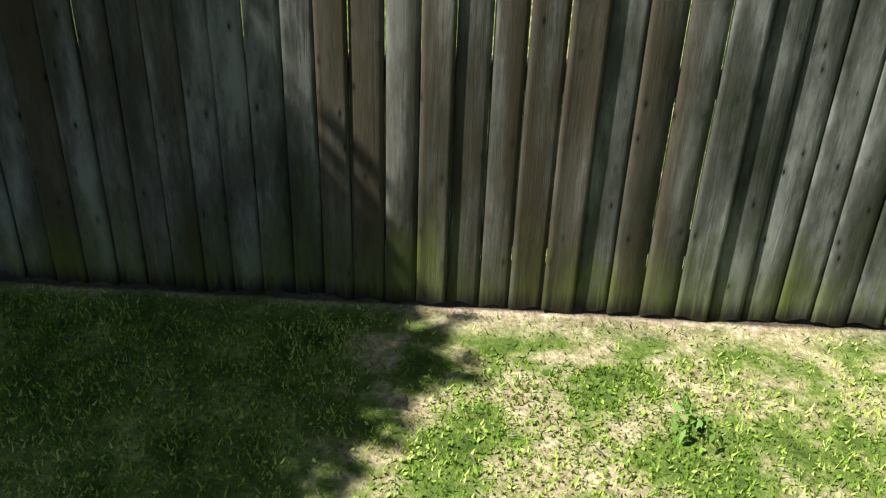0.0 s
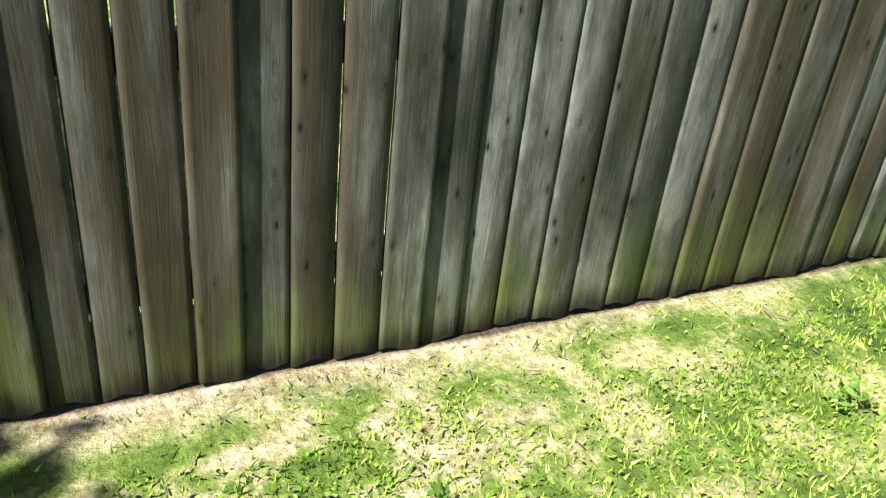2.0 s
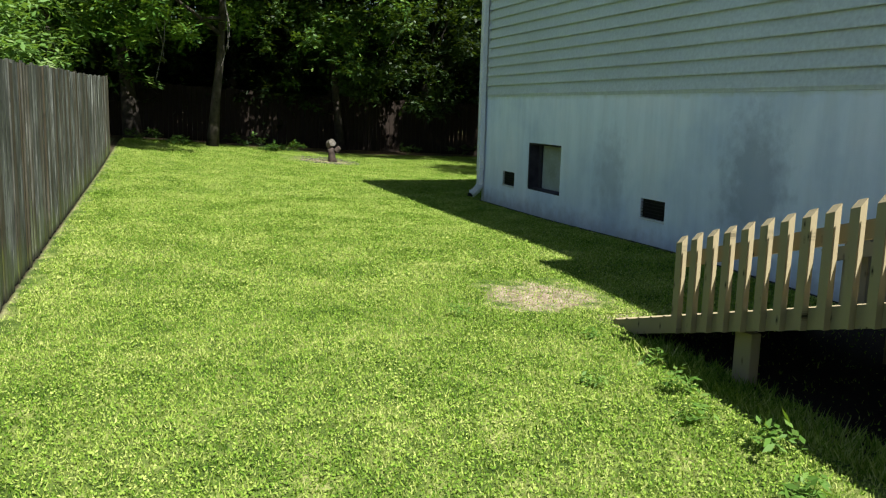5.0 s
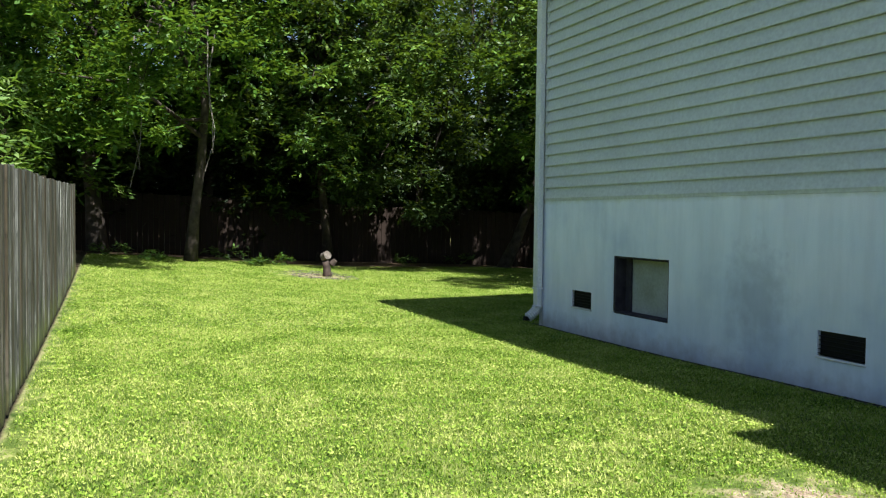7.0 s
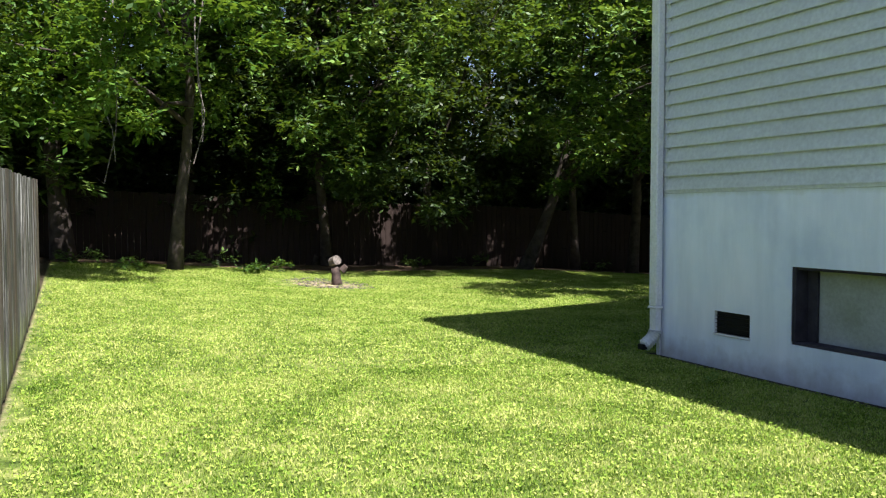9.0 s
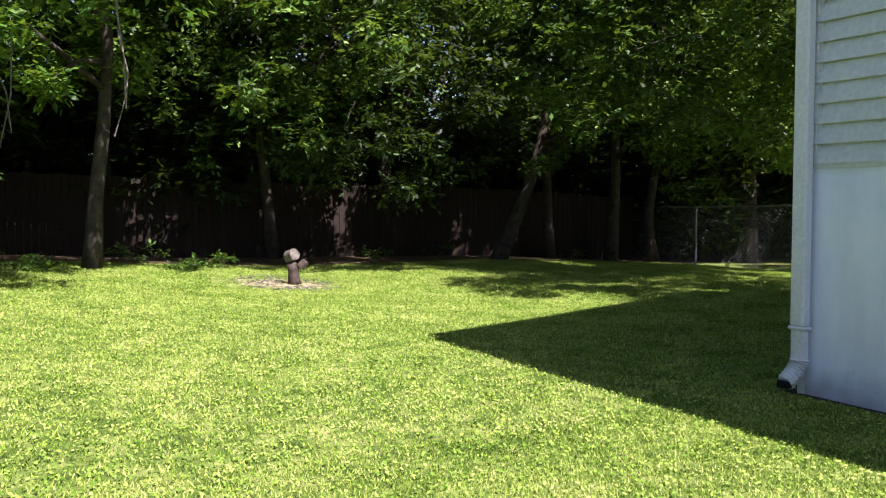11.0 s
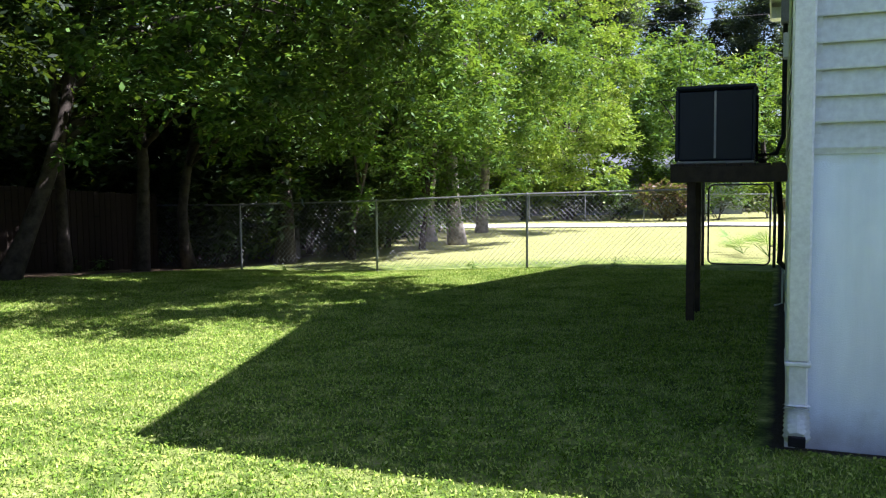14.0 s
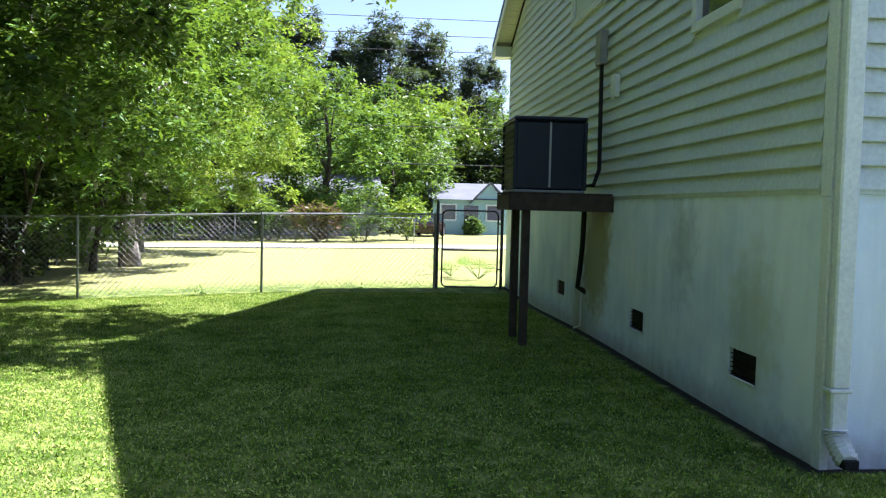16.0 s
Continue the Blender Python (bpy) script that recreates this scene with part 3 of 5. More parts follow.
def vent(u, axis):
    """A cast louvre in a foundation opening, with a pale sill under it."""
    a, b, c, d = u
    bm = bmesh.new()
    if axis == "x":
        box(bm, a, b, HY - 0.055, HY - 0.035, c, d)
    else:
        box(bm, HX - 0.055, HX - 0.035, a, b, c, d)
    v = house_part("foundation_vent", bm, M_VENTDARK, label="dark louvred foundation vent")
    for k in range(5):
        z = c + 0.02 + (d - c - 0.03) * k / 5
        bm = bmesh.new()
        if axis == "x":
            beam(bm, (a, HY - 0.022, z), (b, HY - 0.022, z), 0.022, 0.004)
        else:
            beam(bm, (HX - 0.022, a, z), (HX - 0.022, b, z), 0.022, 0.004)
        house_part("louvre", bm, M_VENTDARK, v)
    bm = bmesh.new()
    if axis == "x":
        box(bm, a - 0.01, b + 0.01, HY - 0.034, HY + 0.012, c - 0.022, c, 0.004)
    else:
        box(bm, HX - 0.034, HX + 0.012, a - 0.01, b + 0.01, c - 0.022, c, 0.004)
    house_part("vent_sill", bm, M_WHITE, v, "white vent sill")


for h in FRONT_HOLES:
    if h[1] - h[0] < 0.6:
        vent(h, "x")
for h in SIDE_HOLES:
    vent(h, "y")
bm = bmesh.new()
box(bm, 11.60, 12.645, HY - 0.20, HY - 0.17, .36, 1.03)
house_part("crawl_hatch", bm, M_HATCH, label="pale recessed crawl space hatch")
bm = bmesh.new()
box(bm, 12.605, 12.644, HY - 0.168, HY - 0.004, .386, 1.029, 0.004)
box(bm, 12.50, 12.604, HY - 0.168, HY - 0.14, .386, 1.004, 0.004)
box(bm, 11.601, 11.64, HY - 0.168, HY - 0.02, .386, 1.029, 0.004)
box(bm, 11.641, 12.604, HY - 0.168, HY - 0.02, 1.005, 1.029, 0.003)
box(bm, 11.601, 12.644, HY - 0.168, HY - 0.012, .361, .385, 0.004)
house_part("hatch_frame", bm, M_HATCHDARK, label="dark weathered hatch frame")

# walls behind the siding
bm = bmesh.new()
box(bm, HX0, HX - 0.17, HY - 0.15, HY - 0.02, Z1, EAVE)
house_part("wall_sheathing", bm, M_SIDING)
bm = bmesh.new()
box(bm, HX0, HX - 0.17, HY0 + 0.02, HY0 + 0.15, Z1, EAVE)
house_part("wall_sheathing", bm, M_SIDING)
bm = bmesh.new()
W1, W2 = (-6.87, -6.03, 3.17, 4.25), (-11.45, -9.95, 4.16, 5.0)
wall_cells(bm, HY0, HY, Z1, EAVE, [W1], lambda a, b, c, d: box(bm, HX - 0.15, HX - 0.02, a, b, c, min(d, EAVE)))
poly_prism(bm, [(HY0, EAVE), (HY, EAVE), (RY, RIDGE)], HX - 0.15, HX - 0.02, "x")
house_part("gable_sheathing", bm, M_SIDING)
bm = bmesh.new()
poly_prism(bm, [(HY0, Z1), (HY, Z1), (HY, EAVE), (RY, RIDGE), (HY0, EAVE)], HX0, HX0 + 0.15, "x")
house_part("gable_back", bm, M_SIDING)


def siding_piece(length, axis):
    """One course: leans out to a hollow butt lip at its foot and hooks up behind the course above."""
    bm = bmesh.new()
    prof = [(0.033, -0.006), (0.036, -0.006), (0.037, 0.004), (0.006, COURSE - 0.004), (-0.006, COURSE - 0.004), (-0.006, COURSE + 0.020), (-0.010, COURSE + 0.020), (-0.010, 0.034), (0.026, 0.034)]
    a = [bm.verts.new((0, p[0], p[1])) for p in prof]
    b = [bm.verts.new((length, p[0], p[1])) for p in prof]
    for k in range(len(prof)):
        j = (k + 1) % len(prof)
        bm.faces.new((a[k], a[j], b[j], b[k]))
    bm.faces.new(a[::-1])
    bm.faces.new(b)
    bmesh.ops.recalc_face_normals(bm, faces=bm.faces)
    return mesh_of("siding_board", bm, M_SIDING)


bm = bmesh.new()
box(bm, HX0, HX - 0.05, HY - 0.019, HY + 0.008, Z1 - 0.012, Z1 + 0.021, 0.002)
house_part("starter_strip", bm, M_SIDING)
bm = bmesh.new()
box(bm, HX - 0.019, HX + 0.008, HY0 + 0.10, HY - 0.12, Z1 - 0.012, Z1 + 0.021, 0.002)
house_part("starter_strip", bm, M_SIDING)
front_piece = siding_piece(3.66, "x")
for k in range(22):
    z = Z1 + 0.022 + k * COURSE
    for j in range(4):
        x1 = HX - 0.05 - j * 3.66 - (0 if j == 0 else 0.0)
        ob = new("siding_board", front_piece)
        ob.parent = house
        length = min(3.66, x1 - HX0)
        ob.matrix_basis = pose(x1 - length - HX, -0.02, z) @ Matrix.Diagonal((length / 3.66, 1, 1, 1))
for k in range(39):
    z = Z1 + 0.022 + k * COURSE
    a, b = HY0 + 0.05, HY - 0.12
    if z + COURSE > EAVE:
        cut = (z + COURSE - EAVE) / (RIDGE - EAVE) * (HY - RY)
        a, b = HY0 + cut + 0.05, HY - cut - 0.05
    if b - a < 0.3:
        continue
    spans = [(a, b)]
    for w in (W1, W2):
        if z + COURSE > w[2] - 0.02 and z < w[3] + 0.02:
            spans = [s for lo, hi in spans for s in ((lo, min(hi, w[0] - 0.06)), (max(lo, w[1] + 0.06), hi)) if s[1] - s[0] > 0.05]
    for lo, hi in spans:
        ob = new("siding_board", front_piece)
        ob.parent = house
        ob.matrix_basis = pose(-0.02, hi - HY, z, 0, 0, -90) @ Matrix.Diagonal(((hi - lo) / 3.66, 1, 1, 1))

bm = bmesh.new()
box(bm, HX - 0.02, HX + 0.006, HY - 0.115, HY + 0.006, Z1 - 0.03, EAVE, 0.004)
box(bm, HX - 0.115, HX - 0.0205, HY - 0.02, HY + 0.006, Z1 - 0.03, EAVE, 0.004)
house_part("corner_post", bm, M_WHITE, label="pale corner post")
bm = bmesh.new()
box(bm, HX - 0.02, HX + 0.008, HY0 - 0.006, HY0 + 0.10, Z1 - 0.03, EAVE, 0.004)
house_part("corner_post", bm, M_WHITE, label="pale corner post")
bm = bmesh.new()
box(bm, HX - 0.05, HX + 0.008, HY - 0.085, HY + 0.010, -0.4, Z1 - 0.03, 0.004)
house_part("corner_quoin", bm, M_WHITE, label="white foundation corner strip")

# roof: two slopes with thickness, soffits, fascia, eave returns
OV, RK = 0.35, 0.34
SL = (RIDGE - EAVE) / (HY - RY)
OVF = 0.17
for side in (1, -1):
    OV = OVF if side > 0 else 0.35
    y_e = RY + side * ((HY - RY) + OV)
    z_e = EAVE - SL * OV
    bm = bmesh.new()
    prof = [(y_e, z_e + 0.09), (RY, RIDGE + 0.09), (RY, RIDGE + 0.25), (y_e, z_e + 0.22)]
    poly_prism(bm, prof, HX0 - RK, HX + RK, "x")
    house_part("roof_slope", bm, M_ROOF, label="dark shingled roof slope")
    bm = bmesh.new()
    box(bm, HX0 - RK, HX + RK, min(y_e, y_e - side * 0.02), max(y_e, y_e - side * 0.02), z_e - 0.06, z_e + 0.089)
    house_part("fascia", bm, M_WHITE, label="white eave fascia")
    bm = bmesh.new()
    ys = sorted((y_e - side * 0.021, RY + side * (HY - RY)))
    box(bm, HX0 - RK, HX + RK - 0.025, ys[0], ys[1], z_e - 0.05, z_e - 0.03)
    house_part("eave_soffit", bm, M_SOFFIT, label="cream ribbed eave soffit")
    for k in range(34):
        f0, f1 = k / 34, (k + 0.93) / 34
        bm = bmesh.new()
        p = [(RY + side * (HY - RY + OV) * (1 - f), RIDGE + 0.06 - SL * (HY - RY + OV) * (1 - f)) for f in (f0, f1)]
        poly_prism(bm, [(p[0][0], p[0][1]), (p[1][0], p[1][1]), (p[1][0], p[1][1] + 0.018), (p[0][0], p[0][1] + 0.018)], HX + 0.003, HX + RK - 0.03, "x")
        house_part("soffit_panel", bm, M_SOFFIT)
    bm = bmesh.new()
    poly_prism(bm, [(y_e, z_e - 0.06), (RY, RIDGE - 0.02), (RY, RIDGE + 0.088), (y_e, z_e + 0.088)], HX + RK - 0.025, HX + RK + 0.002, "x")
    house_part("rake_board", bm, M_WHITE, label="white rake board")
    bm = bmesh.new()
    poly_prism(bm, [(y_e, z_e - 0.07), (RY + side * (HY - RY - 0.02), z_e - 0.07), (RY + side * (HY - RY - 0.02), z_e + 0.14), (y_e, z_e + 0.0)], HX + 0.01, HX + RK - 0.027, "x")
    house_part("eave_return", bm, M_WHITE, label="boxed white eave return")
bm = bmesh.new()
OV = OVF
zg = EAVE - SL * OV
poly_prism(bm, [(HY + OV, zg - 0.05), (HY + OV + 0.10, zg - 0.05), (HY + OV + 0.13, zg + 0.07), (HY + OV + 0.11, zg + 0.07), (HY + OV + 0.085, zg - 0.035), (HY + OV, zg - 0.035)], HX0 - 0.2, HX + 0.3, "x")
house_part("gutter", bm, M_WHITE, label="white metal eave gutter")

# unseen slab added under the eave to widen the shadow beside the ramp
bm = bmesh.new()
box(bm, HX0 + 0.4, 5.55, HY + 0.02, HY + 0.76, zg - 0.26, zg - 0.16, 0.004)
house_part("shade_slab", bm, M_ROOF, label="unseen dark slab under the eave, added to step the shadow by the ramp")

# downspout
bm = bmesh.new()
box(bm, 14.325, 14.445, HY + 0.03, HY + 0.115, 0.52, zg - 0.25, 0.012)
box(bm, 14.315, 14.455, HY + 0.022, HY + 0.123, 0.495, 0.52, 0.006)
box(bm, 14.33, 14.44, HY + 0.034, HY + 0.111, 0.26, 0.505, 0.012)
spout = house_part("downspout", bm, M_WHITE, label="white metal corner downspout")
bm = bmesh.new()
pts_e, rad_e = [], []
for k in range(17):
    a = k / 16
    pts_e.append((14.385, HY + 0.07 + 0.15 * a * a, 0.275 - 0.165 * a))
    rad_e.append(0.074 if k % 2 else 0.052)
tube(bm, pts_e, rad_e, 8)
house_part("elbow", bm, M_WHITE, spout, "ribbed white elbow")
# solid near-black block stands in for the shaded hollow of the spout
bm = bmesh.new()
box(bm, 14.34, 14.43, HY + 0.20, HY + 0.262, 0.075, 0.13, 0.004)
house_part("outlet_shade", bm, M_VENTDARK, spout, "dark block painted as the shaded hollow of the spout end")
bm = bmesh.new()
beam(bm, (14.385, HY + 0.07, zg - 0.26), (14.385, HY + OV + 0.06, zg - 0.06), 0.1, 0.08)
house_part("upper_elbow", bm, M_WHITE, spout)


def window(w, glass):
    a, b, c, d = w
    bm = bmesh.new()
    box(bm, HX - 0.06, HX - 0.04, a + 0.03, b - 0.03, c + 0.03, d - 0.03)
    win = house_part("house_window", bm, glass, label="white-framed sash window")
    for u in ((a - 0.06, a + 0.03, c - 0.06, d + 0.06), (b - 0.03, b + 0.06, c - 0.06, d + 0.06), (a + 0.031, b - 0.031, d - 0.03, d + 0.06), (a + 0.031, b - 0.031, c - 0.06, c + 0.03)):
        bm = bmesh.new()
        box(bm, HX - 0.08, HX + 0.022, *u, 0.004)
        house_part("window_frame", bm, M_WHITE, win, "cream window frame")
    bm = bmesh.new()
    box(bm, HX - 0.055, HX - 0.01, a + 0.031, b - 0.031, (c + d) / 2 - 0.018, (c + d) / 2 + 0.018, 0.003)
    house_part("sash_bar", bm, M_WHITE, win)


window(W1, M_GLASSDARK)
window(W2, M_PANE)

# services on the gable wall
bm = bmesh.new()
box(bm, HX + 0.004, HX + 0.10, -9.83, -9.60, 3.30, 3.70, 0.01)
house_part("disconnect_box", bm, M_GREYBOX, label="grey electrical disconnect box")
bm = bmesh.new()
box(bm, HX + 0.004, HX + 0.07, -9.22, -9.05, 2.84, 3.10, 0.01)
house_part("meter_cover", bm, M_WHITE, label="small white outlet cover")
bm = bmesh.new()
tube(bm, [(HX + 0.05, -9.70, 3.30), (HX + 0.05, -9.68, 2.6), (HX + 0.05, -9.66, 2.05), (HX + 0.12, -9.64, 1.86), (HX + 0.34, -9.62, 1.84)], 0.026, 8)
house_part("conduit", bm, M_BLACKPIPE, label="black electrical conduit")
bm = bmesh.new()
tube(bm, [(HX + 0.30, -9.95, 1.80), (HX + 0.10, -10.1, 1.60), (HX + 0.06, -10.30, 1.1), (HX + 0.06, -10.42, .72), (HX + 0.07, -10.46, .56), (HX - 0.02, -10.30, .50)], 0.034, 8)
house_part("line_set", bm, M_BLACKPIPE, label="black insulated refrigerant pipe")
bm = bmesh.new()
tube(bm, [(HX + 0.03, -10.42, .50), (HX + 0.03, -10.42, .06), (HX + 0.12, -10.40, .03)], 0.012, 8)
house_part("drain_pipe", bm, M_WHITE, label="thin white condensate pipe")

# ---- condenser on its platform ----
plat = thing("condenser_platform", (15.0, -9.6, 0), label="dark timber platform bracketed to the foundation wall", category="platform")


def at_plat(name, bm, material, parent=plat, label="", base=(15.0, -9.6, 0)):
    bm.transform(Matrix.Translation((-base[0], -base[1], -base[2])))
    return part(name, bm, material, parent, label)


for y in (-9.17, -10.02):
    bm = bmesh.new()
    box(bm, HX + 0.004, 15.66, y - 0.02, y + 0.02, 1.54, 1.72, 0.004)
    at_plat("side_beam", bm, M_PLATWOOD)
bm = bmesh.new()
box(bm, 15.62, 15.66, -9.999, -9.191, 1.545, 1.715, 0.004)
at_plat("end_beam", bm, M_PLATWOOD)
for k in range(8):
    bm = bmesh.new()
    x = HX + 0.02 + k * 0.152
    box(bm, x, x + 0.14, -10.03, -9.155, 1.722, 1.748, 0.003)
    at_plat("deck_plank", bm, M_PLATWOOD)
for x, y in ((15.44, -9.25), (15.44, -9.94)):
    bm = bmesh.new()
    box(bm, x - 0.045, x + 0.045, y - 0.045, y + 0.045, gz(x, y) - 0.1, 1.72, 0.004)
    at_plat("post", bm, M_PLATWOOD)
AC = (15.19, -9.60, 1.749)
ac = thing("air_conditioner", AC, label="square navy outdoor air conditioner with louvred sides", category="air conditioner")
bm = bmesh.new()
box(bm, -0.40, 0.40, -0.40, 0.40, 0.03, 0.81, 0.02)
part("cabinet", bm, M_AC, ac)
bm = bmesh.new()
box(bm, -0.425, 0.425, -0.425, 0.425, 0.811, 0.86, 0.02)
part("top_cover", bm, M_AC, ac)
bm = bmesh.new()
box(bm, -0.41, 0.41, -0.41, 0.41, 0.0, 0.029, 0.006)
part("base_pan", bm, M_GREYBOX, ac)
for sx, sy in ((1, 1), (1, -1), (-1, 1), (-1, -1)):
    bm = bmesh.new()
    box(bm, sx * 0.405 - 0.02, sx * 0.405 + 0.02, sy * 0.405 - 0.02, sy * 0.405 + 0.02, 0.03, 0.81, 0.008)
    part("corner_trim", bm, M_AC, ac)
for k in range(9):
    bm = bmesh.new()
    z = 0.09 + k * 0.078
    beam(bm, (0.415, -0.38, z), (0.415, 0.38, z), 0.03, 0.012)
    part("louvre", bm, M_AC, ac)
bm = bmesh.new()
box(bm, -0.012, 0.012, 0.402, 0.412, 0.06, 0.80, 0.002)
part("panel_seam", bm, M_ACSTRIP, ac, "pale grey vertical seam strip")
bm = bmesh.new()
tube(bm, [(0, 0, 0.862), (0, 0, 0.875)], 0.30, 20)
part("fan_grille", bm, M_AC, ac)

# ---- ramp ----
ramp_thing = thing("entrance_ramp", (6.54, -2.55, 0), label="sunlit tan timber ramp with slatted railings", category="ramp")


def at_ramp(name, bm, material, label=""):
    bm.transform(Matrix.Translation((-6.54, 2.55, 0)))
    return part(name, bm, material, ramp_thing, label)


RS = 0.277
R_END, R_TOP = 6.54, 2.0


def rz(x):
    return -0.08 + RS * (R_END - x)


for y in (-2.55, -3.75):
    bm = bmesh.new()
    pts = [(R_END, rz(R_END)), (R_END, rz(R_END) + 0.105), (R_TOP, rz(R_TOP) + 0.12), (R_TOP, rz(R_TOP))]
    poly_prism(bm, pts, y - 0.019, y + 0.019, "y")
    at_ramp("rim_board", bm, M_DECKH)
n_b = 31
for k in range(n_b):
    x = R_END - 0.06 - k * 0.146
    if x < R_TOP:
        break
    bm = bmesh.new()
    beam(bm, (x, -3.73, rz(x) + 0.085), (x, -2.571, rz(x) + 0.085), 0.138, 0.025)
    at_ramp("deck_plank", bm, M_DECKH)
for y, out in ((-2.55, 1), (-3.75, -1)):
    for off in (0.20, 0.46):
        bm = bmesh.new()
        beam(bm, (5.86, y - 0.022 * out - 0.019 * out, rz(5.86) + off), (R_TOP, y - 0.041 * out, rz(R_TOP) + off), 0.038, 0.088)
        if off > 0.3:
            at_ramp("hand_rail", bm, M_DECKH)
        else:
            bm.free()
    k = 0
    x = 5.73
    while x > R_TOP:
        bm = bmesh.new()
        a = rz(x) + 0.005
        box(bm, x - 0.029, x + 0.029, min(y + out * 0.0195, y + out * 0.0565), max(y + out * 0.0195, y + out * 0.0565), a, a + 0.565, 0.0)
        for v in bm.verts:
            if v.co.z > a + 0.3:
                v.co.z += -RS * (v.co.x - x) + (0.03 if v.co.y * out < (y + out * 0.03) * out else -0.01)
        at_ramp("baluster", bm, M_DECK)
        x -= 0.146
    for x in (5.19, 2.4):
        bm = bmesh.new()
        box(bm, x - 0.07, x + 0.07, y - out * 0.045 - 0.045, y - out * 0.045 + 0.045 - (0 if out < 0 else 0.025), gz(x, y) - 0.15, rz(x) - 0.0, 0.004)
        at_ramp("post", bm, M_DECK)
bm = bmesh.new()
box(bm, 0.2, 2.0, -4.55, -2.55, rz(2.0) + 0.06, rz(2.0) + 0.12, 0.004)
for x, y in ((0.3, -2.65), (0.3, -4.4), (1.9, -4.4)):
    box(bm, x - 0.045, x + 0.045, y - 0.045, y + 0.045, -0.2, rz(2.0) + 0.06)
at_ramp("landing", bm, M_DECK)

# ---- chain link fence and gate ----
POSTS = [(15.95, -16.15), (19.22, -15.59), (22.48, -15.41), (26.0, -15.50), (29.3, -15.55), (32.6, -15.6)]
TOPS = [1.42, 1.355, 1.232, 1.155, 1.13, 1.13]
chain = thing("chain_link_fence", (15.95, -16.15, 0), label="galvanised chain link fence between the lawn and the road", category="fence")


def at_chain(name, bm, material, label="", kind=""):
    bm.transform(Matrix.Translation((-15.95, 16.15, 0)))
    return part(name, bm, material, chain, label, smooth=False, kind=kind)


for (x, y), zt in zip(POSTS, TOPS):
    bm = bmesh.new()
    tube(bm, [(x, y, gz(x, y) - 0.2), (x, y, zt), (x, y, zt + 0.03)], [0.024, 0.024, 0.014], 10)
    at_chain("post", bm, M_STEEL)
for i in range(len(POSTS) - 1):
    (xa, ya), (xb, yb) = POSTS[i], POSTS[i + 1]
    bm = bmesh.new()
    tube(bm, [(xa, ya, TOPS[i]), (xb, yb, TOPS[i + 1])], 0.018, 8)
    at_chain("top_rail", bm, M_STEEL)


def link_panel(bm, a, b, za, zb, ta, tb, pitch=0.11, r=0.0028):
    """Two families of slanting wires that fill the quadrilateral between two posts."""
    a, b = Vector((*a, 0)), Vector((*b, 0))
    L = (b - a).length
    d = (b - a) / L
    H = ((ta - za) + (tb - zb)) / 2
    for s in (1, -1):
        u = -H if s > 0 else 0.0
        end = L if s > 0 else L + H
        while u < end:
            u += pitch
            t0, t1 = 0.0, H
            if s > 0:
                t0, t1 = max(0.0, -u), min(H, L - u)
            else:
                t0, t1 = max(0.0, u - L), min(H, u)
            if t1 - t0 < 0.04:
                continue
            p = []
            for t in (t0, t1):
                q = u + s * t
                f = q / L
                lo, hi = za + (zb - za) * f, ta + (tb - ta) * f
                p.append(a + d * q + Vector((0, 0.003 * s, lo + (hi - lo) * t / H)))
            tube(bm, p, r, 3, False)


bm = bmesh.new()
for i in range(len(POSTS) - 1):
    a, b = POSTS[i], POSTS[i + 1]
    link_panel(bm, a, b, gz(*a) + 0.02, gz(*b) + 0.02, TOPS[i], TOPS[i + 1])
at_chain("wire_mesh", bm, M_WIRE, kind="stuff")

gate = thing("chain_link_gate", (15.85, -16.2, 0), label="dark round-cornered chain link yard gate", category="gate")
GY = -16.2


def at_gate(name, bm, material, label="", kind=""):
    bm.transform(Matrix.Translation((-15.85, 16.2, 0)))
    return part(name, bm, material, gate, label, kind=kind)


for x in (15.90, 14.62):
    bm = bmesh.new()
    tube(bm, [(x, GY, gz(x, GY) - 0.2), (x, GY, 1.66), (x, GY, 1.70)], [0.03, 0.03, 0.016], 10)
    at_gate("gate_post", bm, M_GATE)
g0, g1, zb_, zt_ = 14.70, 15.80, gz(15.2, GY) + 0.04, 1.50
bm = bmesh.new()
rr = 0.10
loop = []
for cx, cz, a0 in ((g1 - rr, zt_ - rr, 0), (g0 + rr, zt_ - rr, 90), (g0 + rr, zb_ + rr, 180), (g1 - rr, zb_ + rr, 270)):
    for k in range(5):
        a = radians(a0 + k * 22.5)
        loop.append((cx + rr * math.cos(a), GY, cz + rr * math.sin(a)))
loop.append(loop[0])
tube(bm, loop, 0.017, 8)
at_gate("gate_frame", bm, M_GATE)
bm = bmesh.new()
tube(bm, [(g0, GY, 0.72), (g1, GY, 0.72)], 0.015, 8)
at_gate("cross_bar", bm, M_GATE)
bm = bmesh.new()
link_panel(bm, (g0 + .03, GY), (g1 - .03, GY), zb_, zb_, zt_ - 0.02, zt_ - 0.02, 0.075, 0.0014)
at_gate("wire_mesh", bm, M_GATE, kind="stuff")
bm = bmesh.new()
tube(bm, [(15.80, GY, 0.95), (15.90, GY, 0.95), (15.92, GY + 0.05, 0.95)], 0.012, 6)
at_gate("latch", bm, M_GATE)
for z in (0.35, 1.25):
    bm = bmesh.new()
    tube(bm, [(14.62, GY, z), (14.72, GY, z)], 0.016, 6)
    at_gate("hinge", bm, M_GATE)

# ---- plants ----
RNG = np.random.default_rng(7)


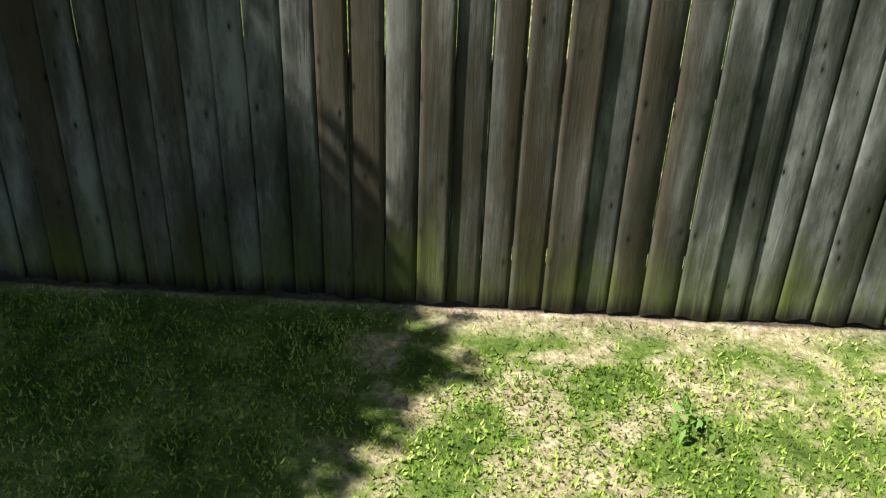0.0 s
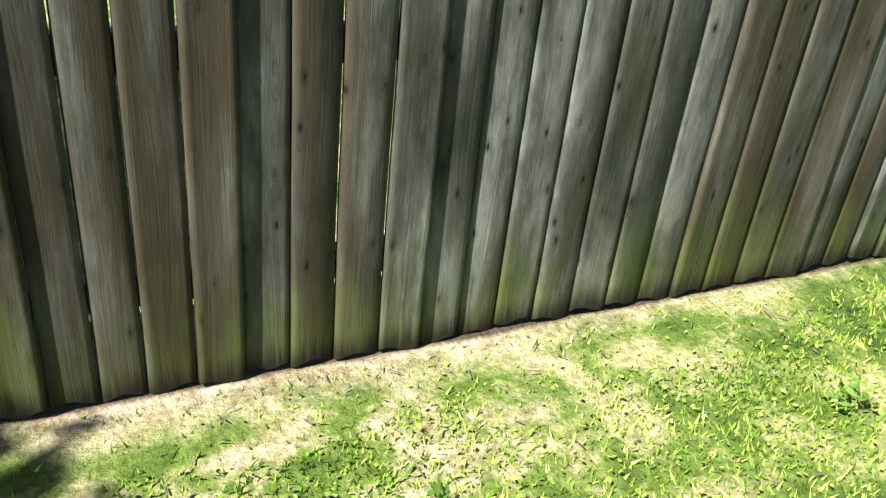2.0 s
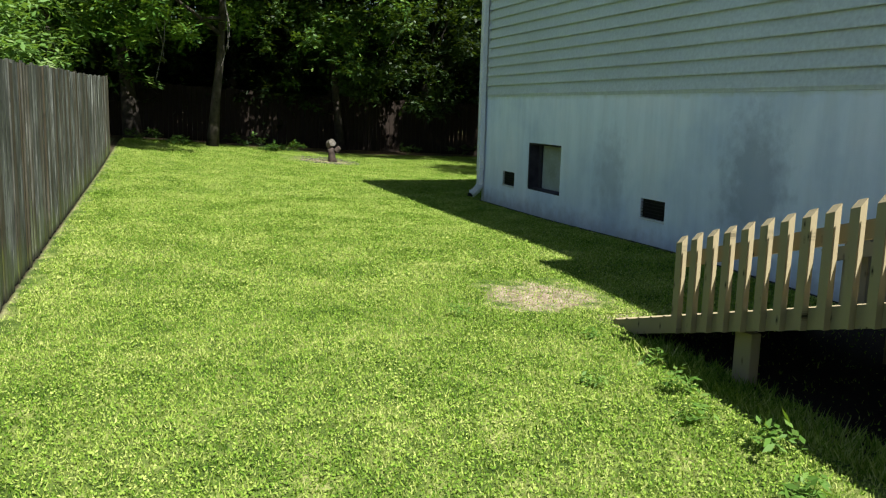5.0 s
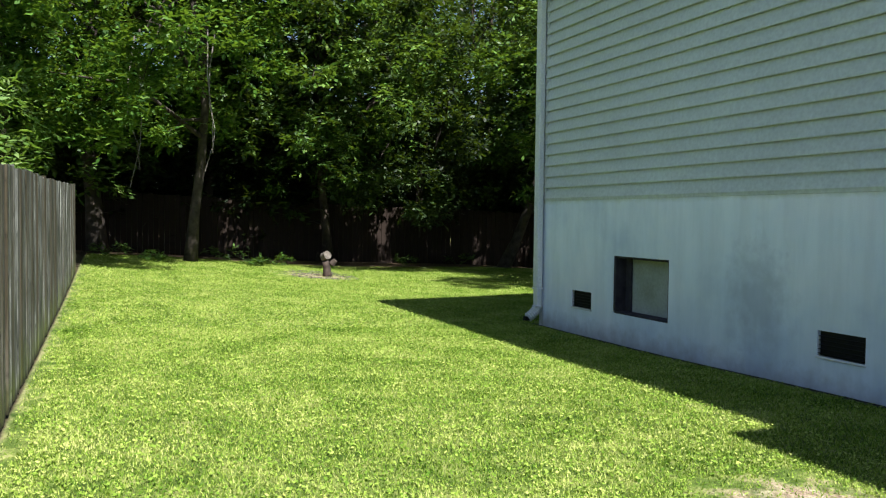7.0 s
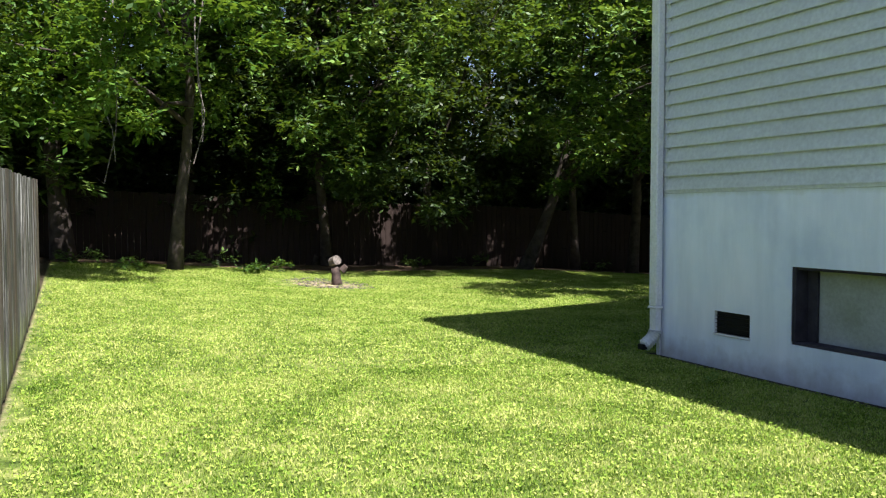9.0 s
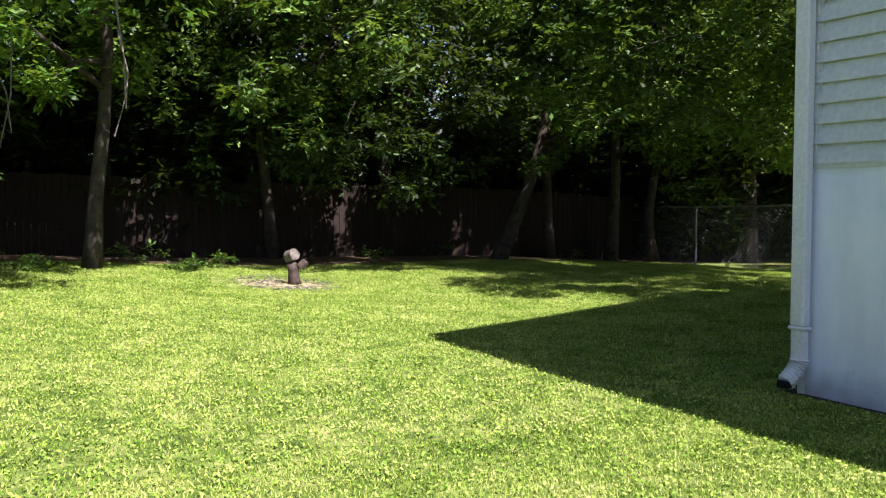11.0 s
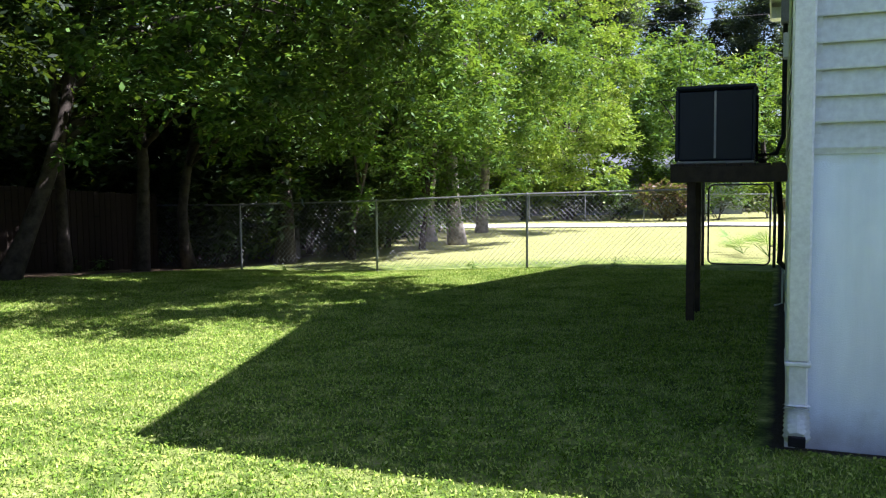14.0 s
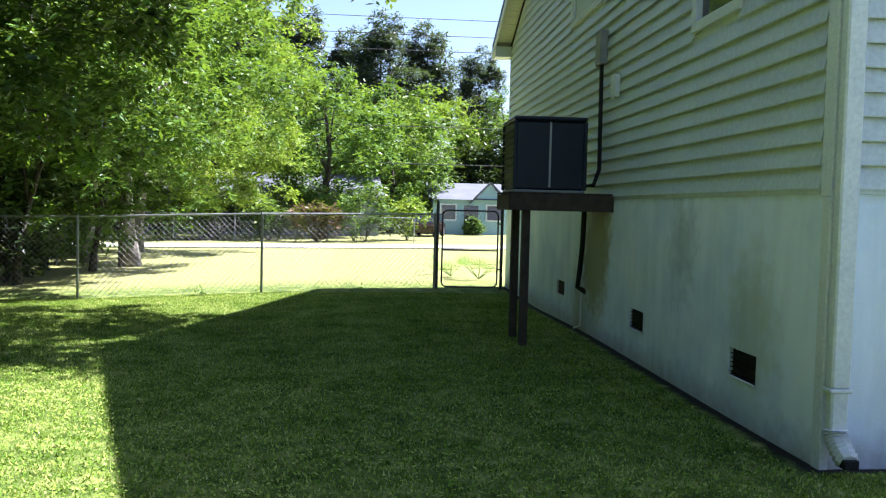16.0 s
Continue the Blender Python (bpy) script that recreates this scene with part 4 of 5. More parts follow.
def leaf_cloud(name, centres, radii, per, size, material, rng, droop=0.3, ratio=0.5):
    """Sprigs of seven leaves scattered towards the skin of each clump; radii is one value or three per clump."""
    centres = np.asarray(centres, float)
    radii = np.asarray(radii, float).reshape(len(centres), -1) * np.ones((1, 3))
    radii[:, 2] *= 0.72
    k = 7
    m = max(1, per // k)
    n = len(centres) * m
    u = rng.normal(size=(n, 3))
    u /= np.linalg.norm(u, axis=1)[:, None]
    c = np.repeat(centres, m, 0) + u * (rng.random(n) ** 0.36)[:, None] * np.repeat(radii, m, 0)
    a = u * 0.7 + rng.normal(size=(n, 3)) * (0.6, 0.6, 0.35)
    a[:, 2] -= droop * 0.5
    a /= np.linalg.norm(a, axis=1)[:, None]
    c, a = np.repeat(c, k, 0), np.repeat(a, k, 0)
    n *= k
    step = np.tile(np.arange(k), n // k)
    c = c + a * ((step / (k - 1) - 0.5) * 1.9 * size)[:, None]
    side = np.cross(a, (0, 0, 1.0))
    side /= np.linalg.norm(side, axis=1)[:, None] + 1e-6
    d = a * 0.6 + side * np.where(step == k - 1, 0.0, np.where(step % 2, 1.0, -1.0))[:, None] + rng.normal(size=(n, 3)) * 0.28
    d[:, 2] -= droop * 0.4
    d /= np.linalg.norm(d, axis=1)[:, None]
    s = np.cross(d, rng.normal(size=(n, 3)) * 0.38 + (0, 0, 1.0))
    s /= np.linalg.norm(s, axis=1)[:, None] + 1e-9
    L = size * rng.uniform(0.6, 1.25, n)[:, None]
    w = L * ratio * 0.5
    v = np.stack([c, c + d * L * 0.45 + s * w, c + d * L, c + d * L * 0.5 - s * w], 1).reshape(-1, 3)
    f = np.arange(4 * n).reshape(n, 4)
    return raw_mesh(name, v, f, material)


def tree(name, at, height, r, crown, clumps, per, leaf, material, bark, seed, lean=(0, 0), low=0.35, limbs=9, clump_r=0.7, shift=(0, 0), label="", category="tree", bend=1.0):
    """A bent tapered trunk, limbs that reach to leafy clumps, and a ragged crown. crown: half-widths x, y, z round its own centre."""
    rng = np.random.default_rng(seed)
    t = thing(name, at, label=label, category=category)
    bm = bmesh.new()
    pts, rad = [], []
    for k in range(9):
        f = k / 8
        pts.append((lean[0] * f * height + bend * ((0.12 + 0.14 * f) * math.sin(f * 7 + seed) - 0.12 * math.sin(seed)), lean[1] * f * height + bend * (0.12 * math.sin(f * 7 + 2 * seed) - 0.12 * math.sin(2 * seed)), f * height * 0.86 - 0.15))
        rad.append(r * (1.35 if k == 0 else 1.0) * (1 - 0.82 * f))
    tube(bm, pts, rad, 10)
    top = Vector(pts[-1])
    cz = height - crown[2]
    cc = Vector((lean[0] * cz + shift[0], lean[1] * cz + shift[1], cz))
    u = rng.normal(size=(clumps, 3))
    u /= np.linalg.norm(u, axis=1)[:, None]
    cen = np.array(cc) + u * np.array(crown) * (rng.uniform(0.35, 1.0, clumps) ** 0.6)[:, None]
    cen[:, 2] = np.maximum(cen[:, 2], height * low * 0.6)
    part("trunk", bm, bark, t, smooth=True)
    order = rng.permutation(clumps)[:limbs]
    for k, j in enumerate(order):
        e = Vector(cen[j])
        f = min(0.95, max(low, 0.3 + 0.6 * (k / max(1, limbs))))
        i = f * 8
        a = Vector(pts[int(i)]).lerp(Vector(pts[min(8, int(i) + 1)]), i - int(i))
        bm = bmesh.new()
        mid = a.lerp(e, 0.5) + Vector((0, 0, 0.12 * (e - a).length))
        rr = r * (1 - 0.82 * f) * 0.6
        tube(bm, [a, a.lerp(mid, 0.5) + Vector((0.05, -0.05, 0)), mid, e], [rr, rr * 0.75, rr * 0.5, rr * 0.15], 6)
        part("limb", bm, bark, t, smooth=True)
    me = leaf_cloud("crown", cen, rng.uniform(0.5, 1.25, clumps) * clump_r * 0.92, per, leaf, material, rng)
    ob = new("crown", me)
    ob.parent = t
    return t


def shrub(name, at, size, clumps, per, leaf, material, seed, label, category="shrub", ratio=0.5):
    rng = np.random.default_rng(seed)
    t = thing(name, at, label=label, category=category)
    u = rng.normal(size=(clumps, 3))
    u /= np.linalg.norm(u, axis=1)[:, None]
    cen = u * np.array(size) * 0.7 + (0, 0, size[2])
    me = leaf_cloud("foliage", cen, rng.uniform(0.25, 0.5, clumps) * min(size), per, leaf, material, rng, 0.1, ratio)
    ob = new("foliage", me)
    ob.parent = t
    bm = bmesh.new()
    for k in range(5):
        e = Vector(cen[k % clumps])
        q = min(1.0, min(size) * 1.2)
        tube(bm, [(0.05 * q * math.cos(k), 0.05 * q * math.sin(k), -0.05), e * 0.5, e], [0.025 * q, 0.018 * q, 0.006 * q], 5)
    part("stem", bm, M_BARK if min(size) > 0.2 else material, t)
    return t


def on(x, y):
    return (x, y, gz(x, y))


# edge of the wood
tree("oak_tree", on(25.4, -0.9), 12, 0.135, (4.4, 4.2, 4.9), 140, 240, 0.16, M_LEAFBRIGHT, M_BARK, 1, (-0.03, 0.03), 0.3, 14, 0.7, (-2.0, 1.2), "tall broadleaf tree with a crooked mossy trunk at the lawn's edge", bend=1.9)
tree("leaning_tree", on(27.0, -10.0), 9, 0.17, (4.0, 4.0, 3.4), 90, 210, 0.16, M_LEAF, M_BARK, 2, (-0.05, -0.32), 0.25, 9, 0.7, (-3.2, 0.0), bend=1.4, label="small tree with a leaning reddish trunk in the shade")
tree("oak_tree", on(28.1, -12.4), 10, 0.13, (4.2, 4.2, 4.2), 110, 220, 0.16, M_LEAF, M_BARK, 3, (-0.03, 0.05), 0.3, 9, 0.7, (-4.2, 0.5), "slim broadleaf tree at the edge of the wood")
tree("oak_tree", on(27.6, -14.0), 11, 0.16, (4.2, 4.0, 4.4), 110, 220, 0.16, M_LEAFBRIGHT, M_BARK, 4, (-0.04, 0.02), 0.28, 9, 0.7, (-4.0, 0.5), "broadleaf tree with a pale streaked trunk")
tree("oak_tree", on(26.2, -17.6), 10.5, 0.24, (4.4, 4.4, 4.6), 140, 250, 0.15, M_LEAFBRIGHT, M_BARK, 5, (-0.04, -0.06), 0.25, 14, 0.65, (-2.2, 0.4), "spreading broadleaf tree over the chain link fence")
tree("oak_tree", on(23.9, -23.9), 11.0, 0.25, (4.9, 4.4, 4.9), 175, 240, 0.15, M_LEAFBRIGHT, M_BARKPALE, 6, (-0.03, 0.03), 0.2, 12, 0.65, (0, 0), "broadleaf tree with a thick pale trunk beyond the fence")
tree("oak_tree", on(25.6, -25.7), 9, 0.22, (3.0, 3.0, 3.4), 70, 160, 0.15, M_LEAFYEL, M_BARKPALE, 7, (0.02, -0.02), 0.3, 9, 0.7, (0, 0), "bright yellow-green tree beyond the fence")

tree("oak_tree", on(24.4, -22.2), 5.6, 0.09, (3.0, 2.6, 2.5), 75, 230, 0.14, M_LEAFBRIGHT, M_BARK, 77, (0.02, 0.03), 0.12, 8, 0.6, (0.3, 0), "small leafy tree with low hanging boughs beyond the fence")
tree("yellow_tree", on(25.8, -31.5), 11.6, 0.22, (4.0, 3.8, 5.3), 150, 200, 0.17, M_LEAFYEL, M_BARKPALE, 8, (0.0, 0.0), 0.18, 9, 0.65, (-3.0, 0), "tall bright yellow-green tree before the road")
template = tree("wood_tree", on(31.0, 3.0), 12, 0.16, (3.8, 3.8, 5.6), 110, 170, 0.20, M_LEAFSHADE, M_BARK, 11, (0.01, 0.02), 0.2, 9, 0.95, (0, 0), "dense tree in the wood, its shade put into dark leaves")
template["group"] = "trees of the wood"
template2 = tree("wood_tree", on(29.5, -5.0), 13, 0.20, (4.0, 4.0, 6.0), 110, 170, 0.20, M_LEAF, M_BARK, 12, (0.0, -0.03), 0.2, 9, 0.9, (0, 0), "leafy green tree in the wood")
template2["group"] = "trees of the wood"
rt = random.Random(21)
for k, (x, y) in enumerate([(28.6, 1.2), (30.5, -1.8), (31.5, -8.0), (32.5, -11.5), (31.0, -18.5), (29.5, -21.5), (34.5, 0.5), (35.0, -4.5), (35.5, -9.0), (36.0, -14.0), (35.0, -19.0),
                            (33.5, 6.0), (30.5, 8.0), (38.5, 4.0), (39.5, -2.0), (40.0, -8.0), (40.0, -14.0), (39.0, -20.0), (34.0, -24.5), (31.0, -27.0), (37.5, -27.0), (26.5, 6.5), (35.0, 11.0), (30.0, 14.0)]):
    src = template if k % 2 else template2
    copy_thing(src, pose(x, y, gz(x, y), 0, 0, rt.uniform(0, 360)) @ Matrix.Scale(rt.uniform(0.9, 1.3), 4))

thicket = shrub("thicket_shrub", on(32.0, 2.0), (1.9, 1.9, 2.2), 60, 110, 0.24, M_LEAFSHADE, 35, "dense dark undergrowth behind the board fence")
thicket["group"] = "undergrowth of the wood"
for k in range(44):
    x, y = 31.2 + 2.0 * (k % 3) + rt.uniform(-0.5, 0.5) - (0.0 if k < 30 else 0.5), 9.0 - k * 0.85 + rt.uniform(-0.6, 0.6)
    copy_thing(thicket, pose(x, y, gz(x, y), 0, 0, rt.uniform(0, 360)) @ Matrix.Scale(rt.uniform(0.9, 1.35), 4))
# crown shifted out of view over the lawn, only to cast dappled shade
tree("oak_tree", on(27.2, -15.2), 7.3, 0.15, (3.0, 4.0, 1.0), 95, 210, 0.15, M_LEAF, M_BARK, 19, (-0.02, 0.02), 0.4, 7, 0.7, (-9.0, 3.7), "broadleaf tree with an unseen high limb added to dapple the lawn")
for k in range(26):
    x, y = 28.0 + 1.5 * (k % 3) + rt.uniform(-0.5, 0.5), -17.2 - (k // 2) * 1.25
    copy_thing(thicket, pose(x, y, gz(x, y), 0, 0, rt.uniform(0, 360)) @ Matrix.Scale(rt.uniform(1.0, 1.35), 4))
for x, y, q in ((25.4, -19.4, 0.75), (26.4, -22.0, 0.8), (27.2, -25.0, 1.0), (27.9, -17.0, 0.8), (28.6, -28.0, 1.2), (32, -31, 1.5), (36, -33, 1.6)):
    copy_thing(thicket, pose(x, y, gz(x, y), 0, 0, rt.uniform(0, 360)) @ Matrix.Scale(q, 4))
for k, (x, y) in enumerate([(26.8, -19.2), (27.4, -20.8), (26.2, -21.6), (25.9, -23.0), (28.8, -18.4), (24.9, -18.8)]):
    tree("slim_tree", on(x, y), 6.5 + 0.4 * (k % 3), 0.07 + 0.02 * (k % 2), (1.8, 1.8, 2.0), 30, 150, 0.14, M_LEAF, M_BARK if k % 2 else M_BARKPALE, 90 + k, (0.08 * (-1) ** k, 0.05), 0.3, 6, 0.6, (0, 0), "slim crooked tree beyond the chain link fence")
# front boughs of the wood, over the lawn's edge
for k, (x, y, h) in enumerate([(26.8, 3.2, 10.5), (29.0, -5.2, 10.5), (29.2, -8.2, 9.5)]):
    tree("oak_tree", on(x, y), h, 0.15, (4.0, 3.8, 4.2), 120, 210, 0.16, (M_LEAFBRIGHT, M_LEAF, M_LEAFSHADE)[k], M_BARK, 14 + k, (-0.02, 0.04), 0.25, 10, 0.7, ((-2.4, -2.4, -2.4)[k], 0.7), "broadleaf tree whose boughs reach over the lawn's edge")
vine = thing("hanging_vine", (23.2, 0.3, 5.4), label="pale bare vine hanging from the tree boughs", category="vine")
for a, b, c in (((0, 0, 0), (0.05, -0.05, -1.6), (-0.05, 0.2, -3.4)), ((0.1, 0.1, -0.2), (0.0, 0.25, -1.9), (0.1, 0.0, -3.0)), ((0.2, -1.4, 0.1), (0.1, -1.5, -1.9), (0.2, -1.35, -3.0)), ((0.2, -1.55, 0.0), (0.25, -1.45, -1.5), (0.1, -1.5, -2.6))):
    bm = bmesh.new()
    a, b, c = Vector(a), Vector(b), Vector(c)
    tube(bm, [a, a.lerp(b, 0.5) + Vector((0.04, 0.05, 0)), b, b.lerp(c, 0.5) + Vector((0, -0.08, 0)), c, c + Vector((0, 0.12, 0.1))], [0.016, 0.014, 0.012, 0.010, 0.008, 0.004], 5)
    part("strand", bm, M_BARKPALE, vine)
# bright shrub over the neighbour's side of the fence
shrub("large_leaf_shrub", on(21.6, 3.3), (2.1, 1.3, 2.3), 80, 130, 0.20, M_LEAFBIG, 31, "sunlit large-leaved shrub behind the board fence", ratio=0.32)
shrub("large_leaf_shrub", on(17.6, 3.4), (1.9, 1.2, 1.75), 60, 120, 0.20, M_LEAFBIG, 32, "sunlit large-leaved shrub behind the board fence", ratio=0.32)
shrub("young_shrub", on(26.9, -17.9), (0.6, 0.6, 0.55), 16, 60, 0.11, M_LEAFYEL, 33, "small bright shrub beside the chain link fence")
for k, (x, y, s) in enumerate([(24.6, 0.0, 0.45), (25.0, -2.4, 0.4), (25.8, 0.9, 0.6), (26.0, -3.2, 0.45), (27.2, -7.2, 0.5), (27.6, -12.9, 0.55), (28.2, -9.3, 0.6), (29.0, -15.0, 0.7), (26.6, -1.9, 0.7)]):
    shrub("undergrowth_shrub", on(x + 0.5, y), (s, s, s * 0.30), 9, 28, 0.10, M_LEAF, 40 + k, "low green undergrowth at the foot of the trees")

# dark board fence behind the wood edge
back = thing("dark_board_fence", (30.0, -5.0, 0), label="old dark board fence under the trees, deep shade painted into its boards", category="fence")
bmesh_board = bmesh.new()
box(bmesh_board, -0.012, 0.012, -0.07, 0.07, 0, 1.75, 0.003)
board_mesh = mesh_of("board", bmesh_board, M_SHADEDWOOD)
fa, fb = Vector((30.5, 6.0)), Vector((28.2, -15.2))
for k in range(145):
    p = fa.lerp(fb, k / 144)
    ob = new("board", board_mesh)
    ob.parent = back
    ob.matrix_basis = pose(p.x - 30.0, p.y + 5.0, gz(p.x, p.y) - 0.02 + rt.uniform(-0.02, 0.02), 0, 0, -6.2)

# the log stump on the lawn
stump = thing("log_stump", (23.95, -3.95, gz(23.95, -3.95)), label="upright dead log stump with a cut end, beside wood chips", category="stump")
bm = bmesh.new()
tube(bm, [(0, 0, -0.05), (0.0, 0.02, 0.12), (-0.01, 0.03, 0.25), (-0.02, 0.07, 0.38)], [0.125, 0.10, 0.09, 0.08], 14)
for v in bm.verts:
    v.co += v.co.normalized() * noise.noise(v.co * 9) * 0.03
part("trunk", bm, M_STUMP, stump, smooth=True)
bm = bmesh.new()
tube(bm, [(0.07, 0.08, 0.47), (-0.09, 0.03, 0.52)], [0.105, 0.10], 16)
for v in bm.verts:
    v.co += Vector((0, v.co.y, v.co.z - 0.5)).normalized() * noise.noise(v.co * 12) * 0.02
part("log_round", bm, M_CUT, stump, "pale cut log round")
bm = bmesh.new()
tube(bm, [(-0.06, -0.08, 0.30), (-0.10, -0.16, 0.40)], [0.08, 0.06], 8)
part("side_stub", bm, M_STUMP, stump)

# ---- across the road ----
bm = bmesh.new()
vs = []
for k in range(25):
    x = -60 + k * 7
    y = -35.2 + 0.03 * (x - 20)
    vs.append((bm.verts.new((x, y, gz(x, y) + 0.05)), bm.verts.new((x, y - 3.4, gz(x, y - 3.4) + 0.05))))
for a, b in zip(vs, vs[1:]):
    bm.faces.new((a[0], a[1], b[1], b[0]))
part("road", bm, M_ROAD, None, "pale concrete road across the far side of the lawn", category="road", kind="structure")


def far_house(name, at, rz_, w, d, h, ridge, wall, roof, label):
    t = thing(name, at, rz_, label=label, category="house")
    bm = bmesh.new()
    box(bm, -w / 2, w / 2, -d / 2, d / 2, -0.5, h)
    part("wall", bm, wall, t)
    bm = bmesh.new()
    poly_prism(bm, [(-d / 2 - 0.4, h - 0.05), (d / 2 + 0.4, h - 0.05), (0, h + ridge)], -w / 2 - 0.3, w / 2 + 0.3, "x")
    part("roof", bm, roof, t)
    for k, (x, ww, z0, z1) in enumerate(((-w * 0.3, 1.1, 1.0, 2.1), (w * 0.3, 1.1, 1.0, 2.1))):
        bm = bmesh.new()
        box(bm, x - ww / 2, x + ww / 2, d / 2 - 0.05, d / 2 + 0.03, z0, z1)
        wd = part("window", bm, M_GLASSDARK, t)
        bm = bmesh.new()
        for a in (-1, 1):
            box(bm, x + a * ww / 2 - 0.05, x + a * ww / 2 + 0.05, d / 2 + 0.031, d / 2 + 0.08, z0 - 0.06, z1 + 0.06)
            box(bm, x - ww / 2 + 0.051, x + ww / 2 - 0.051, d / 2 + 0.031, d / 2 + 0.08, (z0 if a < 0 else z1) - 0.05, (z0 if a < 0 else z1) + 0.05)
        part("window_frame", bm, M_WHITE, wd)
    bm = bmesh.new()
    box(bm, -0.5, 0.5, d / 2 - 0.05, d / 2 + 0.04, 0, 2.05)
    part("door", bm, M_GLASSDARK, t)
    return t


blue_house = far_house("far_house", (10.2, -62, gz(10.2, -56)), 0, 5.4, 7, 2.5, 1.2, M_BLUEWALL, M_FARROOF, "pale blue bungalow with a grey roof across the road")
bm = bmesh.new()
poly_prism(bm, [(-2.5, 2.3), (-0.1, 2.3), (-1.3, 3.55)], 3.35, 3.62, "y")
part("gable", bm, M_BLUEWALL, blue_house)
bm = bmesh.new()
for p, q in (((-2.75, 3.6, 2.2), (-1.3, 3.6, 3.68)), ((-1.3, 3.6, 3.68), (0.15, 3.6, 2.2))):
    beam(bm, p, q, 0.5, 0.10)
part("gable_roof", bm, M_FARROOF, blue_house)
far_house("far_house", (27, -56, -0.3), 4, 20, 8, 2.6, 1.3, M_GREYWALL, M_FARROOF, "blue-grey bungalow behind trees across the road")

car = thing("parked_car", (13.6, -54.0, gz(13.6, -54)), 75, label="dark maroon hatchback parked beside the blue bungalow", category="car")
bm = bmesh.new()
poly_prism(bm, [(-2.1, 0.28), (2.1, 0.28), (2.15, 0.7), (1.2, 0.86), (-1.7, 0.92), (-2.12, 0.85)], -0.85, 0.85, "y")
bmesh.ops.bevel(bm, geom=list(bm.edges), offset=0.06, segments=2, affect="EDGES")
part("body", bm, M_CAR, car, smooth=False)
bm = bmesh.new()
poly_prism(bm, [(-2.0, 0.9), (1.05, 0.86), (0.35, 1.40), (-1.55, 1.45)], -0.74, 0.74, "y")
bmesh.ops.bevel(bm, geom=list(bm.edges), offset=0.06, segments=2, affect="EDGES")
part("cabin_glass", bm, M_GLASSDARK, car)
bm = bmesh.new()
box(bm, -1.5, 0.32, -0.70, 0.70, 1.40, 1.48, 0.03)
part("roof", bm, M_CAR, car)
for x in (-1.35, 1.35):
    for y in (-0.8, 0.8):
        bm = bmesh.new()
        tube(bm, [(x, y - 0.1, 0.32), (x, y + 0.1, 0.32)], 0.32, 16)
        part("wheel", bm, M_RUBBER, car)

far_a = tree("roadside_tree", (20, -50, -0.3), 10, 0.25, (4.0, 4.0, 4.9), 120, 150, 0.30, M_LEAFBRIGHT, M_BARK, 51, (0, 0), 0.10, 8, 1.1, (0, 0), "bright green broadleaf tree across the road")
far_b = tree("roadside_tree", (26, -46, -0.3), 9.5, 0.25, (3.8, 3.8, 4.7), 120, 150, 0.28, M_LEAFYEL, M_BARK, 52, (0, 0), 0.10, 8, 1.1, (0, 0), "green broadleaf tree across the road")
far_c = tree("pine_tree", (34, -95, -0.3), 31, 0.4, (4.6, 4.6, 10.5), 190, 150, 0.50, M_LEAFPINE, M_BARK, 53, (0, 0), 0.3, 8, 1.6, (0, 0), "tall grey-green pine tree behind the houses")
for o, g in ((far_a, "roadside trees"), (far_b, "roadside trees"), (far_c, "pines behind the houses")):
    o["group"] = g
rt = random.Random(5)
for k, (x, y, s, w) in enumerate([(15.8, -60, 1.0, 0), (30, -52, 1.0, 1), (35, -48, 1.1, 0), (40, -42, 1.1, 1), (44, -50, 1.2, 0), (17.0, -68, 1.3, 1), (5.0, -74, 1.3, 0), (-2, -68, 1.2, 1), (-10, -60, 1.1, 0),
                                 (23, -66, 1.2, 0), (31, -68, 1.3, 1), (40, -62, 1.3, 0), (50, -40, 1.2, 1), (46, -30, 1.1, 1), (58, -46, 1.3, 0), (11.5, -76, 1.25, 1), (0, -80, 1.3, 0), (52, -58, 1.3, 0)]):
    src = far_b if w else far_a
    copy_thing(src, pose(x, y, -0.3, 0, 0, rt.uniform(0, 360)) @ Matrix.Scale(s * rt.uniform(0.9, 1.1), 4))
for x, y, s in [(16.5, -88, 0.70), (31, -82, 0.85), (38, -86, 0.9), (11.5, -92, 0.70), (19.5, -94, 0.68), (46, -84, 1.0), (5, -98, 0.66), (55, -78, 1.0), (-4, -92, 0.9), (-14, -88, 0.9), (25.5, -92, 0.75), (63, -70, 1.0)]:
    copy_thing(far_c, pose(x, y, -0.3, 0, 0, rt.uniform(0, 360)) @ Matrix.Scale(s, 4))
for k in range(16):
    copy_thing(thicket, pose(-12 + 3.4 * k, -71 + 2.0 * math.sin(k * 2.1), -0.3, 0, 0, 47 * k) @ Matrix.Scale(1.5 + 0.3 * math.sin(k * 1.3), 4))
shrub("red_shrub", (20.0, -42.5, -0.3), (1.7, 1.2, 1.1), 40, 60, 0.22, M_LEAFRED, 61, "dark red shrub across the road")
for k, (x, y, s) in enumerate([(17.5, -43.5, 1.6), (15.2, -46, 1.4), (22.8, -43.5, 1.3), (26, -44, 1.2), (10.2, -57.0, 0.7)]):
    shrub("roadside_shrub", (x, y, -0.3), (s, s, s * 0.9), 40, 60, 0.22, M_LEAFYEL if k % 2 else M_LEAF, 62 + k, "bright leafy shrub beside the road")

